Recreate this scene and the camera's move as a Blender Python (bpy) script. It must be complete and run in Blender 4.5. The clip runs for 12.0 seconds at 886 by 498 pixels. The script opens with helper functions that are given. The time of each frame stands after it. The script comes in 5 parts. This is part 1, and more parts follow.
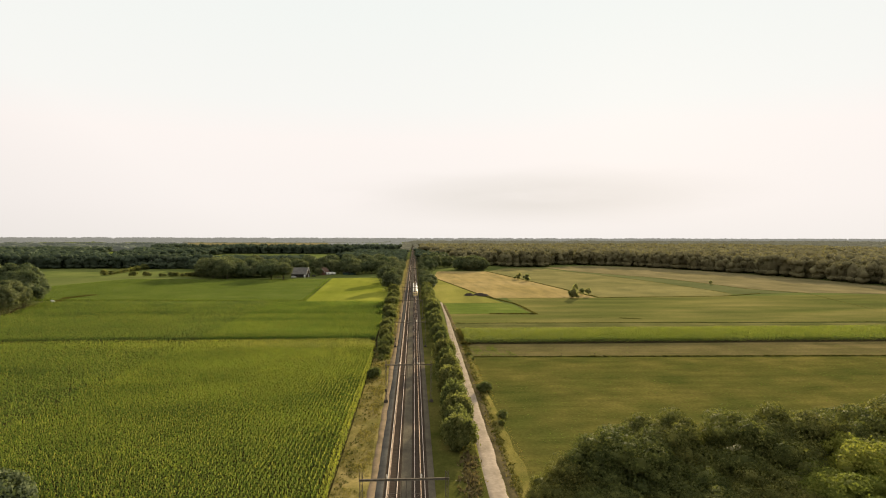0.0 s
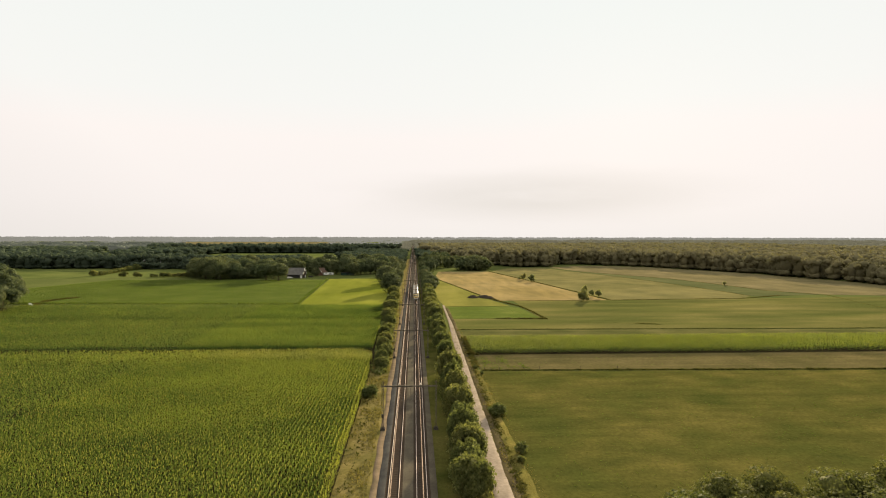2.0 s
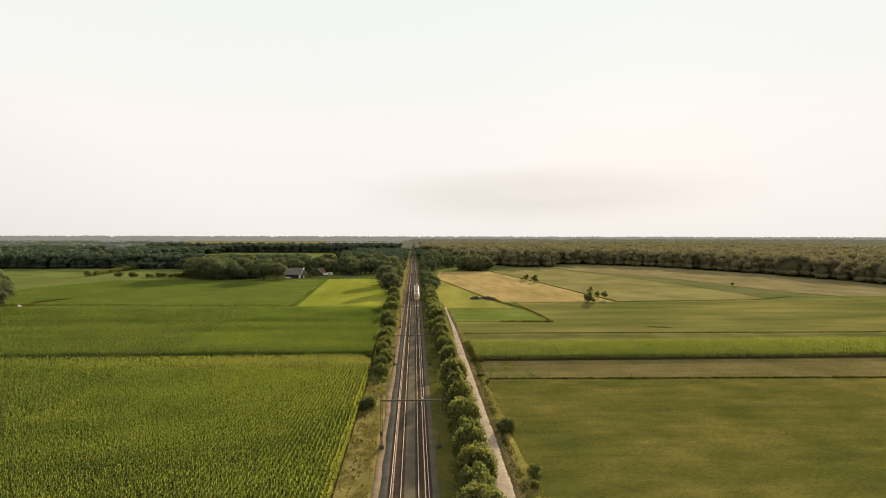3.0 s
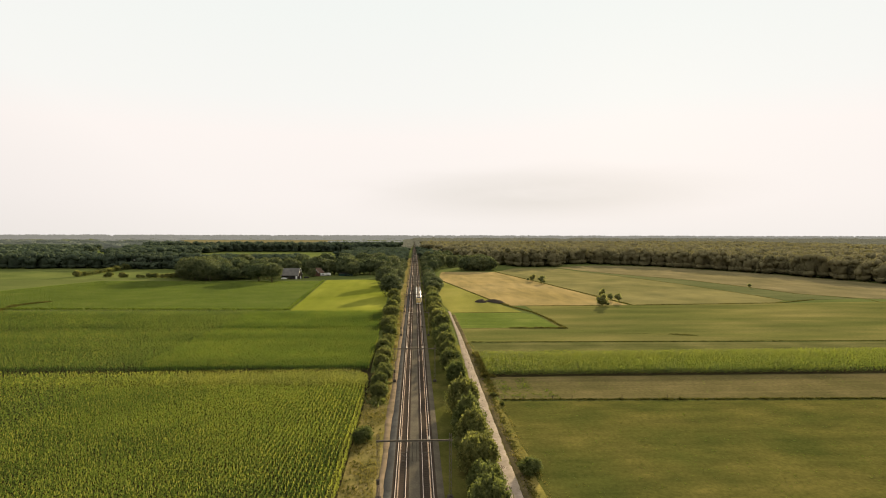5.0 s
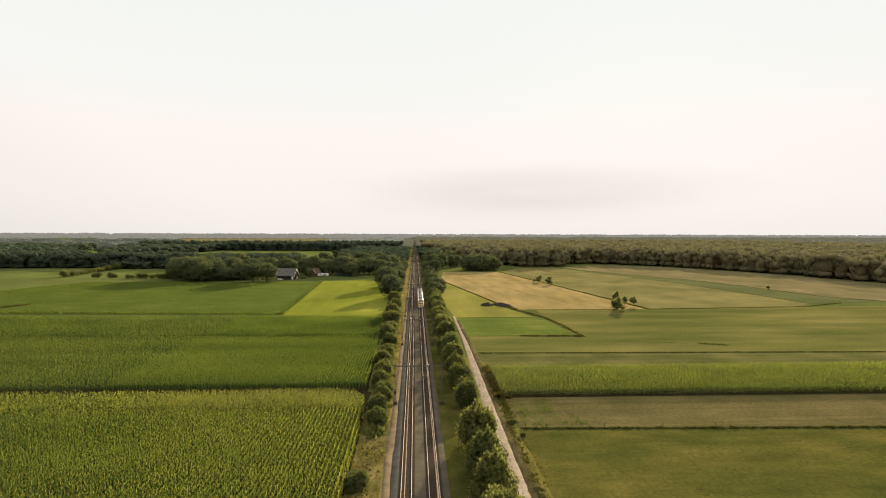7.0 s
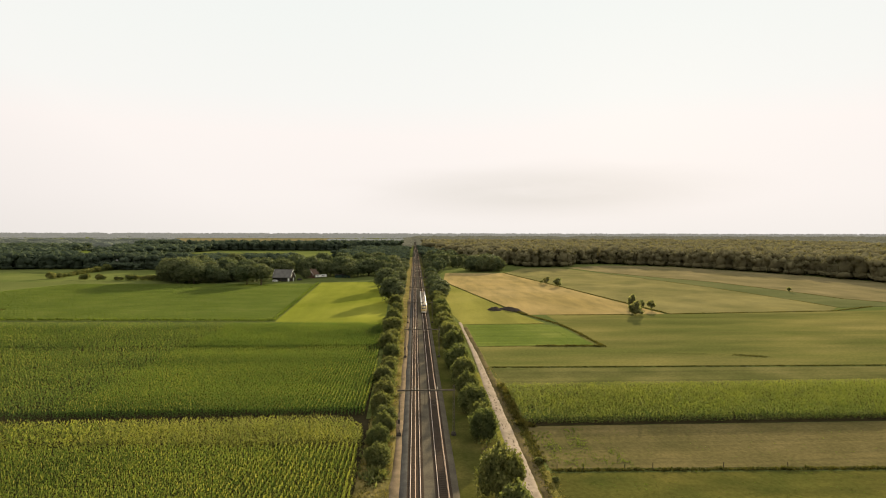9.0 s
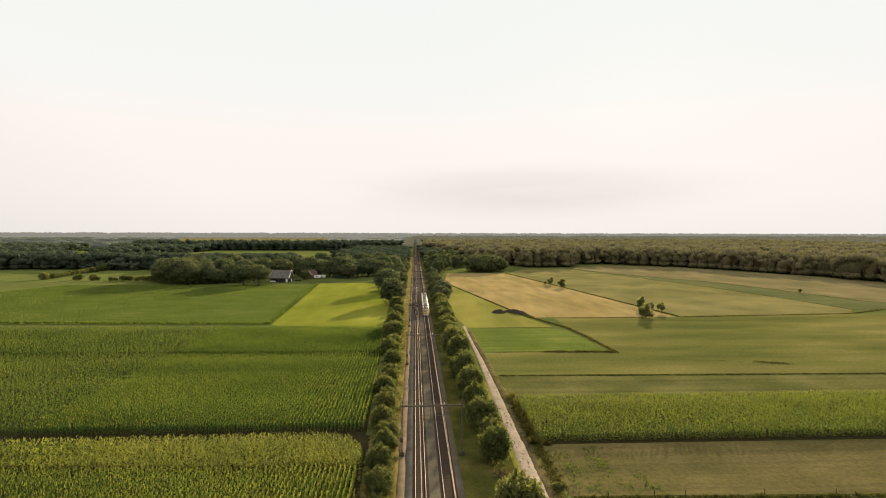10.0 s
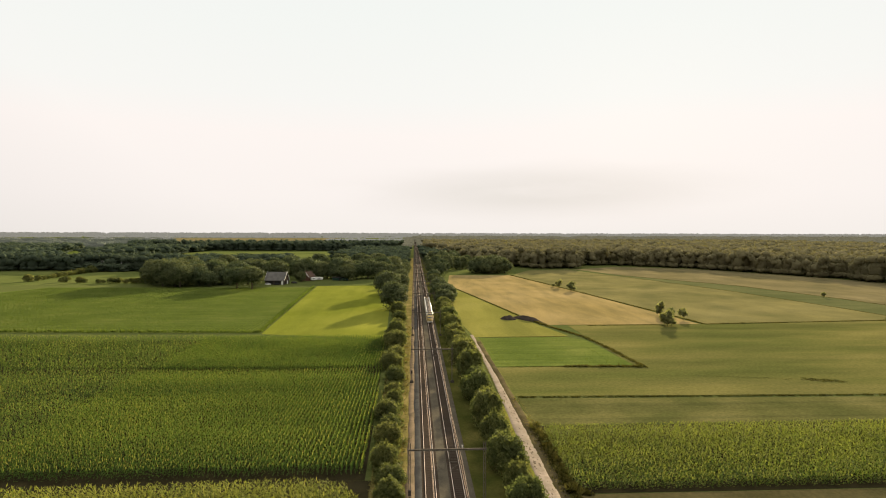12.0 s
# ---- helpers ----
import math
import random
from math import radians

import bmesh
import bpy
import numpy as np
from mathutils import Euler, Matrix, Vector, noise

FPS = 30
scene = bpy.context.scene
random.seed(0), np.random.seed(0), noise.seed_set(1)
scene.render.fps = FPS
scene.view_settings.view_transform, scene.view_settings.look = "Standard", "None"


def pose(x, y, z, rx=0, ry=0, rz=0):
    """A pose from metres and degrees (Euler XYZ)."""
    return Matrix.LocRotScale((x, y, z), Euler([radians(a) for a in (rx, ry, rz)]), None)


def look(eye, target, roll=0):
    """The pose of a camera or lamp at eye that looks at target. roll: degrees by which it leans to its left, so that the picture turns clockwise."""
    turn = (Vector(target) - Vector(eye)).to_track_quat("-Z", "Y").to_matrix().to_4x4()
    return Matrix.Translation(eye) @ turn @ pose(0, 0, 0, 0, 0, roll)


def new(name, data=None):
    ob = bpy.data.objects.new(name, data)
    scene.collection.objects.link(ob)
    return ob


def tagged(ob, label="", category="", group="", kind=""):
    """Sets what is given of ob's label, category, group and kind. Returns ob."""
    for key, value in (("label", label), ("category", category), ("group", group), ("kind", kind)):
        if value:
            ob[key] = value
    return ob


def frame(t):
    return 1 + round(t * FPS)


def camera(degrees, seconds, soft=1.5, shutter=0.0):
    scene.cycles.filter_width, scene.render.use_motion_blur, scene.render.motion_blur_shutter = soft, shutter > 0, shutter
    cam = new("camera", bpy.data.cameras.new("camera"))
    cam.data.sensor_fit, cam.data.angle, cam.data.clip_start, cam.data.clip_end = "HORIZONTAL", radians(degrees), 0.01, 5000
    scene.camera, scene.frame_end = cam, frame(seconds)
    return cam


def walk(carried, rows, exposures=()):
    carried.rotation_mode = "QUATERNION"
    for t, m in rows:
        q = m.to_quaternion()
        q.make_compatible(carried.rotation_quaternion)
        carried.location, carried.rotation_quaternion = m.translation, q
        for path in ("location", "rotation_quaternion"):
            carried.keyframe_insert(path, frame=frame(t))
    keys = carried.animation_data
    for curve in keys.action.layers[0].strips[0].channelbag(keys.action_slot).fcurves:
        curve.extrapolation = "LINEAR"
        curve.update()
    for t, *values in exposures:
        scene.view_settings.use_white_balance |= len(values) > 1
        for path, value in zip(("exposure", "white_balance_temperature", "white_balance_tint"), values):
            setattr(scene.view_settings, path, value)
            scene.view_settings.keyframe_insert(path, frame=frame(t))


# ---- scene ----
cam = camera(78.1, 12.0, soft=1.05)
METRES, EYE, TILT, LEAN, TURN = 111.811, 37.444, 0.525, 0.844, -3.087
ROWS = [
    (0.0, 0.0, 0.0, 0.0, 0.03, -1.8, -0.97),
    (0.5, -0.0032, 0.0415, -0.0005, 0.04, -1.84, -0.97),
    (1.0, -0.0058, 0.083, -0.001, 0.03, -1.86, -0.96),
    (1.5, -0.0082, 0.1237, -0.0017, 0.04, -1.88, -0.95),
    (2.0, -0.0111, 0.1641, -0.0021, 0.05, -1.89, -0.95),
    (2.5, -0.0144, 0.2048, -0.0019, 0.07, -1.93, -0.96),
    (3.0, -0.0174, 0.2453, -0.0015, 0.1, -1.97, -0.96),
    (5.0, -0.0316, 0.4143, -0.002, 0.17, -2.09, -0.97),
    (5.5, -0.0354, 0.4568, -0.0022, 0.18, -2.13, -1.02),
    (6.0, -0.0394, 0.4989, -0.0024, 0.18, -2.17, -1.02),
    (6.5, -0.0439, 0.5407, -0.0024, 0.18, -2.21, -1.02),
    (7.0, -0.0486, 0.5825, -0.0027, 0.18, -2.23, -1.02),
    (9.0, -0.0694, 0.7497, -0.0038, 0.16, -2.3, -0.95),
    (9.5, -0.0752, 0.7908, -0.004, 0.16, -2.32, -0.96),
    (10.0, -0.0809, 0.8315, -0.0045, 0.15, -2.33, -0.96),
    (10.5, -0.0866, 0.8721, -0.0048, 0.13, -2.34, -0.95),
    (11.0, -0.0922, 0.9125, -0.0051, 0.12, -2.33, -0.95),
    (11.5, -0.0981, 0.9534, -0.0054, 0.1, -2.32, -0.99),
    (12.0, -0.1039, 0.9942, -0.0051, 0.08, -2.33, -0.99),
]
walk(cam, [(t, pose(1.11, 0, EYE, TILT, LEAN, TURN) @ pose(METRES * x, METRES * y, METRES * z, 90 + pitch, roll, yaw)) for t, x, y, z, yaw, pitch, roll in ROWS], [(0.0, 1.62), (12.0, 1.62)])

# ---- sky, sun ----
SUN_AZ, SUN_EL = 23.0, 13.5      # degrees: from +y towards +x, and above the horizon

world = bpy.data.worlds.new("sky")
scene.world = world
world.use_nodes = True
wt = world.node_tree
wt.nodes.clear()


def wn(kind, **values):
    n = wt.nodes.new(kind)
    for k, v in values.items():
        n.inputs[k].default_value = v
    return n


sky = wt.nodes.new("ShaderNodeTexSky")
sky.sky_type, sky.sun_disc = "NISHITA", False
sky.sun_elevation, sky.sun_rotation = radians(SUN_EL), radians(SUN_AZ)
sky.air_density, sky.dust_density, sky.ozone_density = 1.0, 4.0, 1.0
coord = wt.nodes.new("ShaderNodeTexCoord")
split = wt.nodes.new("ShaderNodeSeparateXYZ")
wt.links.new(coord.outputs["Generated"], split.inputs[0])
# high thin overcast: pale warm near the horizon, faintly cool higher up, brightest overhead
grad = wt.nodes.new("ShaderNodeValToRGB")
grad.color_ramp.elements[0].position, grad.color_ramp.elements[0].color = 0.0, (0.93, 0.875, 0.83, 1)
grad.color_ramp.elements[1].position, grad.color_ramp.elements[1].color = 0.42, (0.90, 0.93, 0.90, 1)
for at, col in ((0.06, (0.97, 0.905, 0.865, 1)), (0.17, (1.0, 0.93, 0.89, 1)), (0.23, (0.95, 0.94, 0.905, 1)), (0.7, (1.4, 1.34, 1.18, 1)), (1.0, (1.75, 1.66, 1.46, 1))):
    grad.color_ramp.elements.new(at).color = col
wt.links.new(split.outputs["Z"], grad.inputs[0])
# a faint grey cloud bank low in front
stretch = wn("ShaderNodeMapping", Scale=(4.0, 4.0, 20.0), Location=(0.7, 0.4, 0.2))
wt.links.new(coord.outputs["Generated"], stretch.inputs[0])
cloud = wn("ShaderNodeTexNoise", Scale=0.9, Detail=5.0, Roughness=0.55)
wt.links.new(stretch.outputs[0], cloud.inputs[0])
wisp = wt.nodes.new("ShaderNodeValToRGB")
wisp.color_ramp.elements[0].position, wisp.color_ramp.elements[0].color = 0.25, (0.3, 0.3, 0.3, 1)
wisp.color_ramp.elements[1].position, wisp.color_ramp.elements[1].color = 0.75, (1, 1, 1, 1)
wt.links.new(cloud.outputs[0], wisp.inputs[0])
bank_dir = Vector((math.sin(radians(12.5)), math.cos(radians(12.5)), 0.072))
off = wn("ShaderNodeVectorMath")
off.operation = "SUBTRACT"
off.inputs[1].default_value = bank_dir
wt.links.new(coord.outputs["Generated"], off.inputs[0])
squash = wn("ShaderNodeVectorMath")
squash.operation = "MULTIPLY"
squash.inputs[1].default_value = (2.9, 2.9, 19.0)
wt.links.new(off.outputs[0], squash.inputs[0])
dist = wn("ShaderNodeVectorMath")
dist.operation = "LENGTH"
wt.links.new(squash.outputs[0], dist.inputs[0])
fall = wt.nodes.new("ShaderNodeMapRange")
fall.interpolation_type = "SMOOTHSTEP"
fall.inputs["From Min"].default_value, fall.inputs["From Max"].default_value = 1.65, 0.7
fray = wn("ShaderNodeMath")
fray.operation = "MULTIPLY_ADD"
fray.inputs[1].default_value = 0.9
wt.links.new(cloud.outputs[0], fray.inputs[0])
wt.links.new(dist.outputs["Value"], fray.inputs[2])
wt.links.new(fray.outputs[0], fall.inputs["Value"])
bank = wn("ShaderNodeMath")
bank.operation = "MULTIPLY"
wt.links.new(fall.outputs[0], bank.inputs[0])
wt.links.new(wisp.outputs[0], bank.inputs[1])
dim = wn("ShaderNodeMath")
dim.operation = "MULTIPLY"
dim.inputs[1].default_value = 1.0
wt.links.new(bank.outputs[0], dim.inputs[0])
shade = wt.nodes.new("ShaderNodeMixRGB")
shade.inputs["Color2"].default_value = (0.79, 0.745, 0.69, 1)
wt.links.new(dim.outputs[0], shade.inputs["Fac"])
wt.links.new(grad.outputs[0], shade.inputs["Color1"])
# the overcast dims a little away from the sun
aside = wn("ShaderNodeVectorMath")
aside.operation = "DOT_PRODUCT"
aside.inputs[1].default_value = (math.sin(radians(SUN_AZ)), math.cos(radians(SUN_AZ)), 1.2)
wt.links.new(coord.outputs["Generated"], aside.inputs[0])
dull = wt.nodes.new("ShaderNodeMapRange")
dull.inputs["From Min"].default_value, dull.inputs["From Max"].default_value = 0.3, 0.8
dull.inputs["To Min"].default_value, dull.inputs["To Max"].default_value = 0.87, 1.0
wt.links.new(aside.outputs["Value"], dull.inputs["Value"])
toned = wn("ShaderNodeVectorMath")
toned.operation = "SCALE"
wt.links.new(shade.outputs[0], toned.inputs[0])
wt.links.new(dull.outputs[0], toned.inputs["Scale"])
# the clear sky above the veil
weak = wn("ShaderNodeVectorMath")
weak.operation = "SCALE"
weak.inputs["Scale"].default_value = 0.08
wt.links.new(sky.outputs[0], weak.inputs[0])
veil = wt.nodes.new("ShaderNodeMixRGB")
veil.inputs["Fac"].default_value = 0.995
wt.links.new(weak.outputs[0], veil.inputs["Color1"])
wt.links.new(toned.outputs[0], veil.inputs["Color2"])
back = wn("ShaderNodeBackground", Strength=0.323)
wt.links.new(veil.outputs[0], back.inputs[0])
wout = wt.nodes.new("ShaderNodeOutputWorld")
wt.links.new(back.outputs[0], wout.inputs[0])

sun = new("sun", bpy.data.lights.new("sun", "SUN"))
sun.data.energy, sun.data.angle, sun.data.color = 5.0, radians(2.0), (1.0, 0.83, 0.53)
toward = Vector((math.sin(radians(SUN_AZ)) * math.cos(radians(SUN_EL)), math.cos(radians(SUN_AZ)) * math.cos(radians(SUN_EL)), math.sin(radians(SUN_EL))))
sun.matrix_world = look(toward * 100, (0, 0, 0))

# ---- materials ----


def nodes_of(name):
    m = bpy.data.materials.new(name)
    m.use_nodes = True
    t = m.node_tree
    p = t.nodes["Principled BSDF"]
    return m, t, p


def noise_at(t, scale, detail=4.0, stretch=(1, 1, 1), rough=0.55):
    c = t.nodes.new("ShaderNodeTexCoord")
    mp = t.nodes.new("ShaderNodeMapping")
    mp.inputs["Scale"].default_value = stretch
    n = t.nodes.new("ShaderNodeTexNoise")
    n.inputs["Scale"].default_value, n.inputs["Detail"].default_value, n.inputs["Roughness"].default_value = scale, detail, rough
    t.links.new(c.outputs["Object"], mp.inputs[0])
    t.links.new(mp.outputs[0], n.inputs[0])
    return n.outputs[0]


def ramp(t, value, stops):
    r = t.nodes.new("ShaderNodeValToRGB")
    e = r.color_ramp.elements
    e[0].position, e[0].color = stops[0][0], (*stops[0][1], 1)
    e[1].position, e[1].color = stops[-1][0], (*stops[-1][1], 1)
    for at, col in stops[1:-1]:
        e.new(at).color = (*col, 1)
    t.links.new(value, r.inputs[0])
    return r.outputs[0]


def mix(t, fac, a, b, kind="MIX"):
    m = t.nodes.new("ShaderNodeMixRGB")
    m.blend_type = kind
    for slot, v in (("Fac", fac), ("Color1", a), ("Color2", b)):
        if isinstance(v, (int, float)):
            m.inputs[slot].default_value = v
        elif isinstance(v, tuple):
            m.inputs[slot].default_value = (*v, 1)
        else:
            t.links.new(v, m.inputs[slot])
    return m.outputs[0]


def bump(t, p, height, strength, distance):
    b = t.nodes.new("ShaderNodeBump")
    b.inputs["Strength"].default_value, b.inputs["Distance"].default_value = strength, distance
    t.links.new(height, b.inputs["Height"])
    t.links.new(b.outputs[0], p.inputs["Normal"])


def solid(name, a, b=None, rough=0.6, metal=0.0, scale=3.0, relief=0.0, fine=20.0):
    """A plain surface with stains at one scale and grain at another."""
    b = b or tuple(0.75 * v for v in a)
    m, t, p = nodes_of(name)
    big = ramp(t, noise_at(t, scale), [(0.35, b), (0.65, a)])
    grain = ramp(t, noise_at(t, fine, 3.0), [(0.3, (0.8, 0.8, 0.8)), (0.7, (1.1, 1.1, 1.1))])
    t.links.new(mix(t, 1.0, big, grain, "MULTIPLY"), p.inputs["Base Color"])
    p.inputs["Roughness"].default_value, p.inputs["Metallic"].default_value = rough, metal
    p.inputs["Specular IOR Level"].default_value = 0.5 if rough < 0.6 else 0.0
    if relief:
        bump(t, p, noise_at(t, fine, 4.0), 0.6, relief)
    return m


def field(name, a, b, c, stretch=(1, 1, 1), patch=0.03, rows=None, rough=0.9, fleck=1.3):
    """Grass or stubble: broad patches, swaths along one way, and tufts."""
    m, t, p = nodes_of(name)
    broad = ramp(t, noise_at(t, patch, 5.0, stretch), [(0.36, a), (0.52, b), (0.68, c)])
    swath = ramp(t, noise_at(t, 0.22, 4.0, rows or (0.15, 2.2, 1)), [(0.3, (0.78, 0.80, 0.8)), (0.7, (1.2, 1.15, 1.1))])
    tuft = ramp(t, noise_at(t, fleck, 6.0, (1, 1, 1), 0.7), [(0.3, (0.72, 0.74, 0.7)), (0.7, (1.22, 1.2, 1.15))])
    col = mix(t, 1.0, mix(t, 1.0, broad, swath, "MULTIPLY"), tuft, "MULTIPLY")
    t.links.new(col, p.inputs["Base Color"])
    p.inputs["Roughness"].default_value = rough
    p.inputs["Specular IOR Level"].default_value = 0.0
    bump(t, p, noise_at(t, fleck * 1.5, 6.0, (1, 1, 1), 0.7), 0.5, 0.06)
    return m


def leafy(name, dark, mid, light, through_light=0.35, patch=0.25, gloss=0.02, mottle=0.24, drawn=(1, 1, 1)):
    """Leaves: each its own tone, whole plants differ, light shines through."""
    m, t, p = nodes_of(name)
    geo = t.nodes.new("ShaderNodeNewGeometry")
    own = ramp(t, geo.outputs["Random Per Island"], [(0.0, dark), (0.5, mid), (1.0, light)])
    info = t.nodes.new("ShaderNodeObjectInfo")
    plant = ramp(t, info.outputs["Random"], [(0.0, (0.78, 0.84, 0.82)), (1.0, (1.2, 1.12, 1.0))])
    spots = ramp(t, noise_at(t, patch, 3.0, drawn), [(0.3, (1 - mottle, 1 - 0.8 * mottle, 1 - 0.7 * mottle)), (0.7, (1 + mottle, 1 + 0.75 * mottle, 1 + 0.3 * mottle))])
    col = mix(t, 1.0, mix(t, 1.0, own, plant, "MULTIPLY"), spots, "MULTIPLY")
    t.links.new(col, p.inputs["Base Color"])
    p.inputs["Roughness"].default_value = 0.75
    p.inputs["Specular IOR Level"].default_value = gloss
    tr = t.nodes.new("ShaderNodeBsdfTranslucent")
    t.links.new(mix(t, 1.0, col, (1.08, 1.13, 0.72), "MULTIPLY"), tr.inputs[0])
    ms = t.nodes.new("ShaderNodeMixShader")
    ms.inputs[0].default_value = through_light
    t.links.new(p.outputs[0], ms.inputs[1])
    t.links.new(tr.outputs[0], ms.inputs[2])
    t.links.new(ms.outputs[0], t.nodes["Material Output"].inputs[0])
    return m


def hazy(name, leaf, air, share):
    """The far distance: remote woods whose own surface emits a flat colour in place of haze."""
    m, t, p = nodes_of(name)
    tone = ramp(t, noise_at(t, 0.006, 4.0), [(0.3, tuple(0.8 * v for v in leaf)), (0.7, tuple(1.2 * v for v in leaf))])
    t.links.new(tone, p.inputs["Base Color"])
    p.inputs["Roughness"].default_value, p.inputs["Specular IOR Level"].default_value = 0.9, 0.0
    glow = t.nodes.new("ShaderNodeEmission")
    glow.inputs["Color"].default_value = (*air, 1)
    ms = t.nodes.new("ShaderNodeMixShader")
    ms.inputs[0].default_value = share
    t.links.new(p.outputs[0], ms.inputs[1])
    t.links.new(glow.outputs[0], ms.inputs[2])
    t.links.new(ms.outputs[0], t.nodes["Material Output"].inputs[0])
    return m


M_SOIL = field("meadow_earth", (0.0558, 0.0697, 0.0241), (0.0722, 0.0857, 0.0292), (0.0886, 0.1008, 0.0361), patch=0.006)
M_TILTH = solid("field_soil", (0.034, 0.029, 0.015), (0.024, 0.021, 0.011), 0.95, scale=0.3, relief=0.05)
M_MEADOW = field("meadow_grass", (0.0454, 0.0506, 0.0135), (0.0614, 0.0599, 0.0166), (0.0847, 0.0751, 0.0224), patch=0.06, rows=(0.35, 1.2, 1))
M_STUBBLE = field("stubble", (0.0623, 0.0572, 0.0249), (0.0814, 0.0703, 0.0322), (0.1037, 0.0866, 0.0415), patch=0.06, rows=(0.05, 1.6, 1))
M_STRAW = field("dry_strip_grass", (0.0997, 0.0884, 0.047), (0.1216, 0.1051, 0.058), (0.1425, 0.1209, 0.07), patch=0.03, rows=(0.3, 0.1, 1))
M_PALE = field("pale_grass", (0.0979, 0.0942, 0.0403), (0.1213, 0.1108, 0.0494), (0.1446, 0.13, 0.0604), patch=0.02, rows=(0.25, 0.2, 1))
M_LUSH = field("lush_grass", (0.063, 0.085, 0.0199), (0.0775, 0.1003, 0.0243), (0.0969, 0.1148, 0.0309), patch=0.05)
M_MOWN = field("mown_grass", (0.1039, 0.1197, 0.0178), (0.1239, 0.136, 0.0231), (0.143, 0.1522, 0.0285), patch=0.02, rows=(0.3, 0.05, 1))
M_YELLOW = field("yellowing_grass", (0.1215, 0.1218, 0.0304), (0.1438, 0.1389, 0.038), (0.1642, 0.1552, 0.0475), patch=0.02, rows=(0.3, 0.05, 1))
M_PADDOCK = field("paddock_grass", (0.0612, 0.078, 0.024), (0.0792, 0.0952, 0.0304), (0.0972, 0.1108, 0.0368), patch=0.02)
M_STRIP = field("strip_grass", (0.0645, 0.0722, 0.0324), (0.0774, 0.0834, 0.0387), (0.0929, 0.0955, 0.045), patch=0.02)
M_TAN = field("ripe_grass", (0.1676, 0.1317, 0.0585), (0.1972, 0.1531, 0.0728), (0.2218, 0.1717, 0.0884), patch=0.02, rows=(0.6, 0.12, 1))
M_HEADLAND = field("headland_grass", (0.0575, 0.062, 0.0225), (0.0775, 0.077, 0.0295), (0.1, 0.095, 0.039), patch=0.06, rows=(0.05, 1.6, 1))
M_SAGE = field("sage_grass", (0.062, 0.0702, 0.0222), (0.0883, 0.0884, 0.0302), (0.1221, 0.1112, 0.0423), patch=0.022, stretch=(0.6, 2.2, 1), rows=(0.08, 0.3, 1))
M_TANBANK = field("faded_verge_grass", (0.078, 0.075, 0.021), (0.1, 0.09, 0.028), (0.13, 0.108, 0.036), patch=0.16, rows=(1, 0.2, 1), fleck=2.2)
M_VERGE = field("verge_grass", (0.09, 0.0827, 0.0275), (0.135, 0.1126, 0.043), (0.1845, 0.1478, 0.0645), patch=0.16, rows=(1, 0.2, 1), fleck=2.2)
# verge grass darkened in its base colour to stand for shade
M_SHADE = field("shaded_verge", (0.0336, 0.0387, 0.0099), (0.0521, 0.0533, 0.0153), (0.0798, 0.0722, 0.0234), patch=0.12, rows=(1, 0.15, 1), fleck=2.2)
M_DITCH = field("ditch_earth", (0.05, 0.042, 0.024), (0.07, 0.058, 0.033), (0.095, 0.078, 0.043), patch=0.2, rows=(1, 0.2, 1), fleck=2.2)
# brighter yellow-green grass: the sunlight on the bank is put into its colour
M_BANK = field("sunlit_bank_grass", (0.095, 0.1, 0.022), (0.125, 0.122, 0.029), (0.155, 0.142, 0.038), patch=0.2, rows=(1, 0.2, 1), fleck=2.2)
M_SAND = solid("sandy_track", (0.1658, 0.1234, 0.0842), (0.1058, 0.0832, 0.0535), 0.95, scale=0.5, relief=0.02, fine=6.0)
M_PATH = solid("worn_concrete", (0.265, 0.218, 0.175), (0.195, 0.16, 0.125), 0.9, scale=0.3, fine=1.6)
M_BALLAST = solid("track_ballast", (0.092, 0.08, 0.06), (0.064, 0.056, 0.043), 0.95, scale=0.25, relief=0.03, fine=5.0)
M_CRIB = solid("brake_dust_ballast", (0.0448, 0.0333, 0.0256), (0.0288, 0.0224, 0.0173), 0.95, scale=0.25, relief=0.03, fine=5.0)
M_DUNG = solid("trodden_dung", (0.12, 0.092, 0.07), (0.085, 0.066, 0.05), 0.95, scale=1.0, fine=6.0)
M_GRAVEL = solid("grey_gravel", (0.064, 0.0615, 0.0574), (0.041, 0.0394, 0.0377), 0.95, scale=0.4, relief=0.03, fine=5.0)
M_SLEEPER = solid("weathered_concrete", (0.0561, 0.0442, 0.0357), (0.0391, 0.0314, 0.0255), 0.9, scale=1.0)
M_RAIL = solid("rail_steel", (0.56, 0.48, 0.415), (0.49, 0.42, 0.36), 0.95, 0.0, scale=0.2, fine=2.0)
M_RUST = solid("rail_rust", (0.2, 0.155, 0.122), (0.16, 0.123, 0.096), 0.9, scale=0.5, fine=3.0)
M_GALV = solid("weathered_steel", (0.13, 0.112, 0.09), (0.086, 0.074, 0.06), 0.75, 0.0, scale=1.5)
M_WIRE = solid("weathered_copper_wire", (0.42, 0.32, 0.25), (0.34, 0.26, 0.2), 0.6, 0.0)
M_PORC = solid("insulator_porcelain", (0.42, 0.38, 0.33), (0.32, 0.29, 0.25), 0.4)
M_BASE = solid("foundation_concrete", (0.07, 0.06, 0.05), (0.04, 0.036, 0.03), 0.9)
M_BARK = solid("bark", (0.10, 0.08, 0.05), (0.055, 0.045, 0.03), 0.95, scale=4.0, relief=0.03)
L_OAK = leafy("oak_leaves", (0.0518, 0.058, 0.0205), (0.089, 0.0931, 0.0317), (0.1428, 0.1418, 0.0491), 0.36, gloss=0.03, patch=0.45)
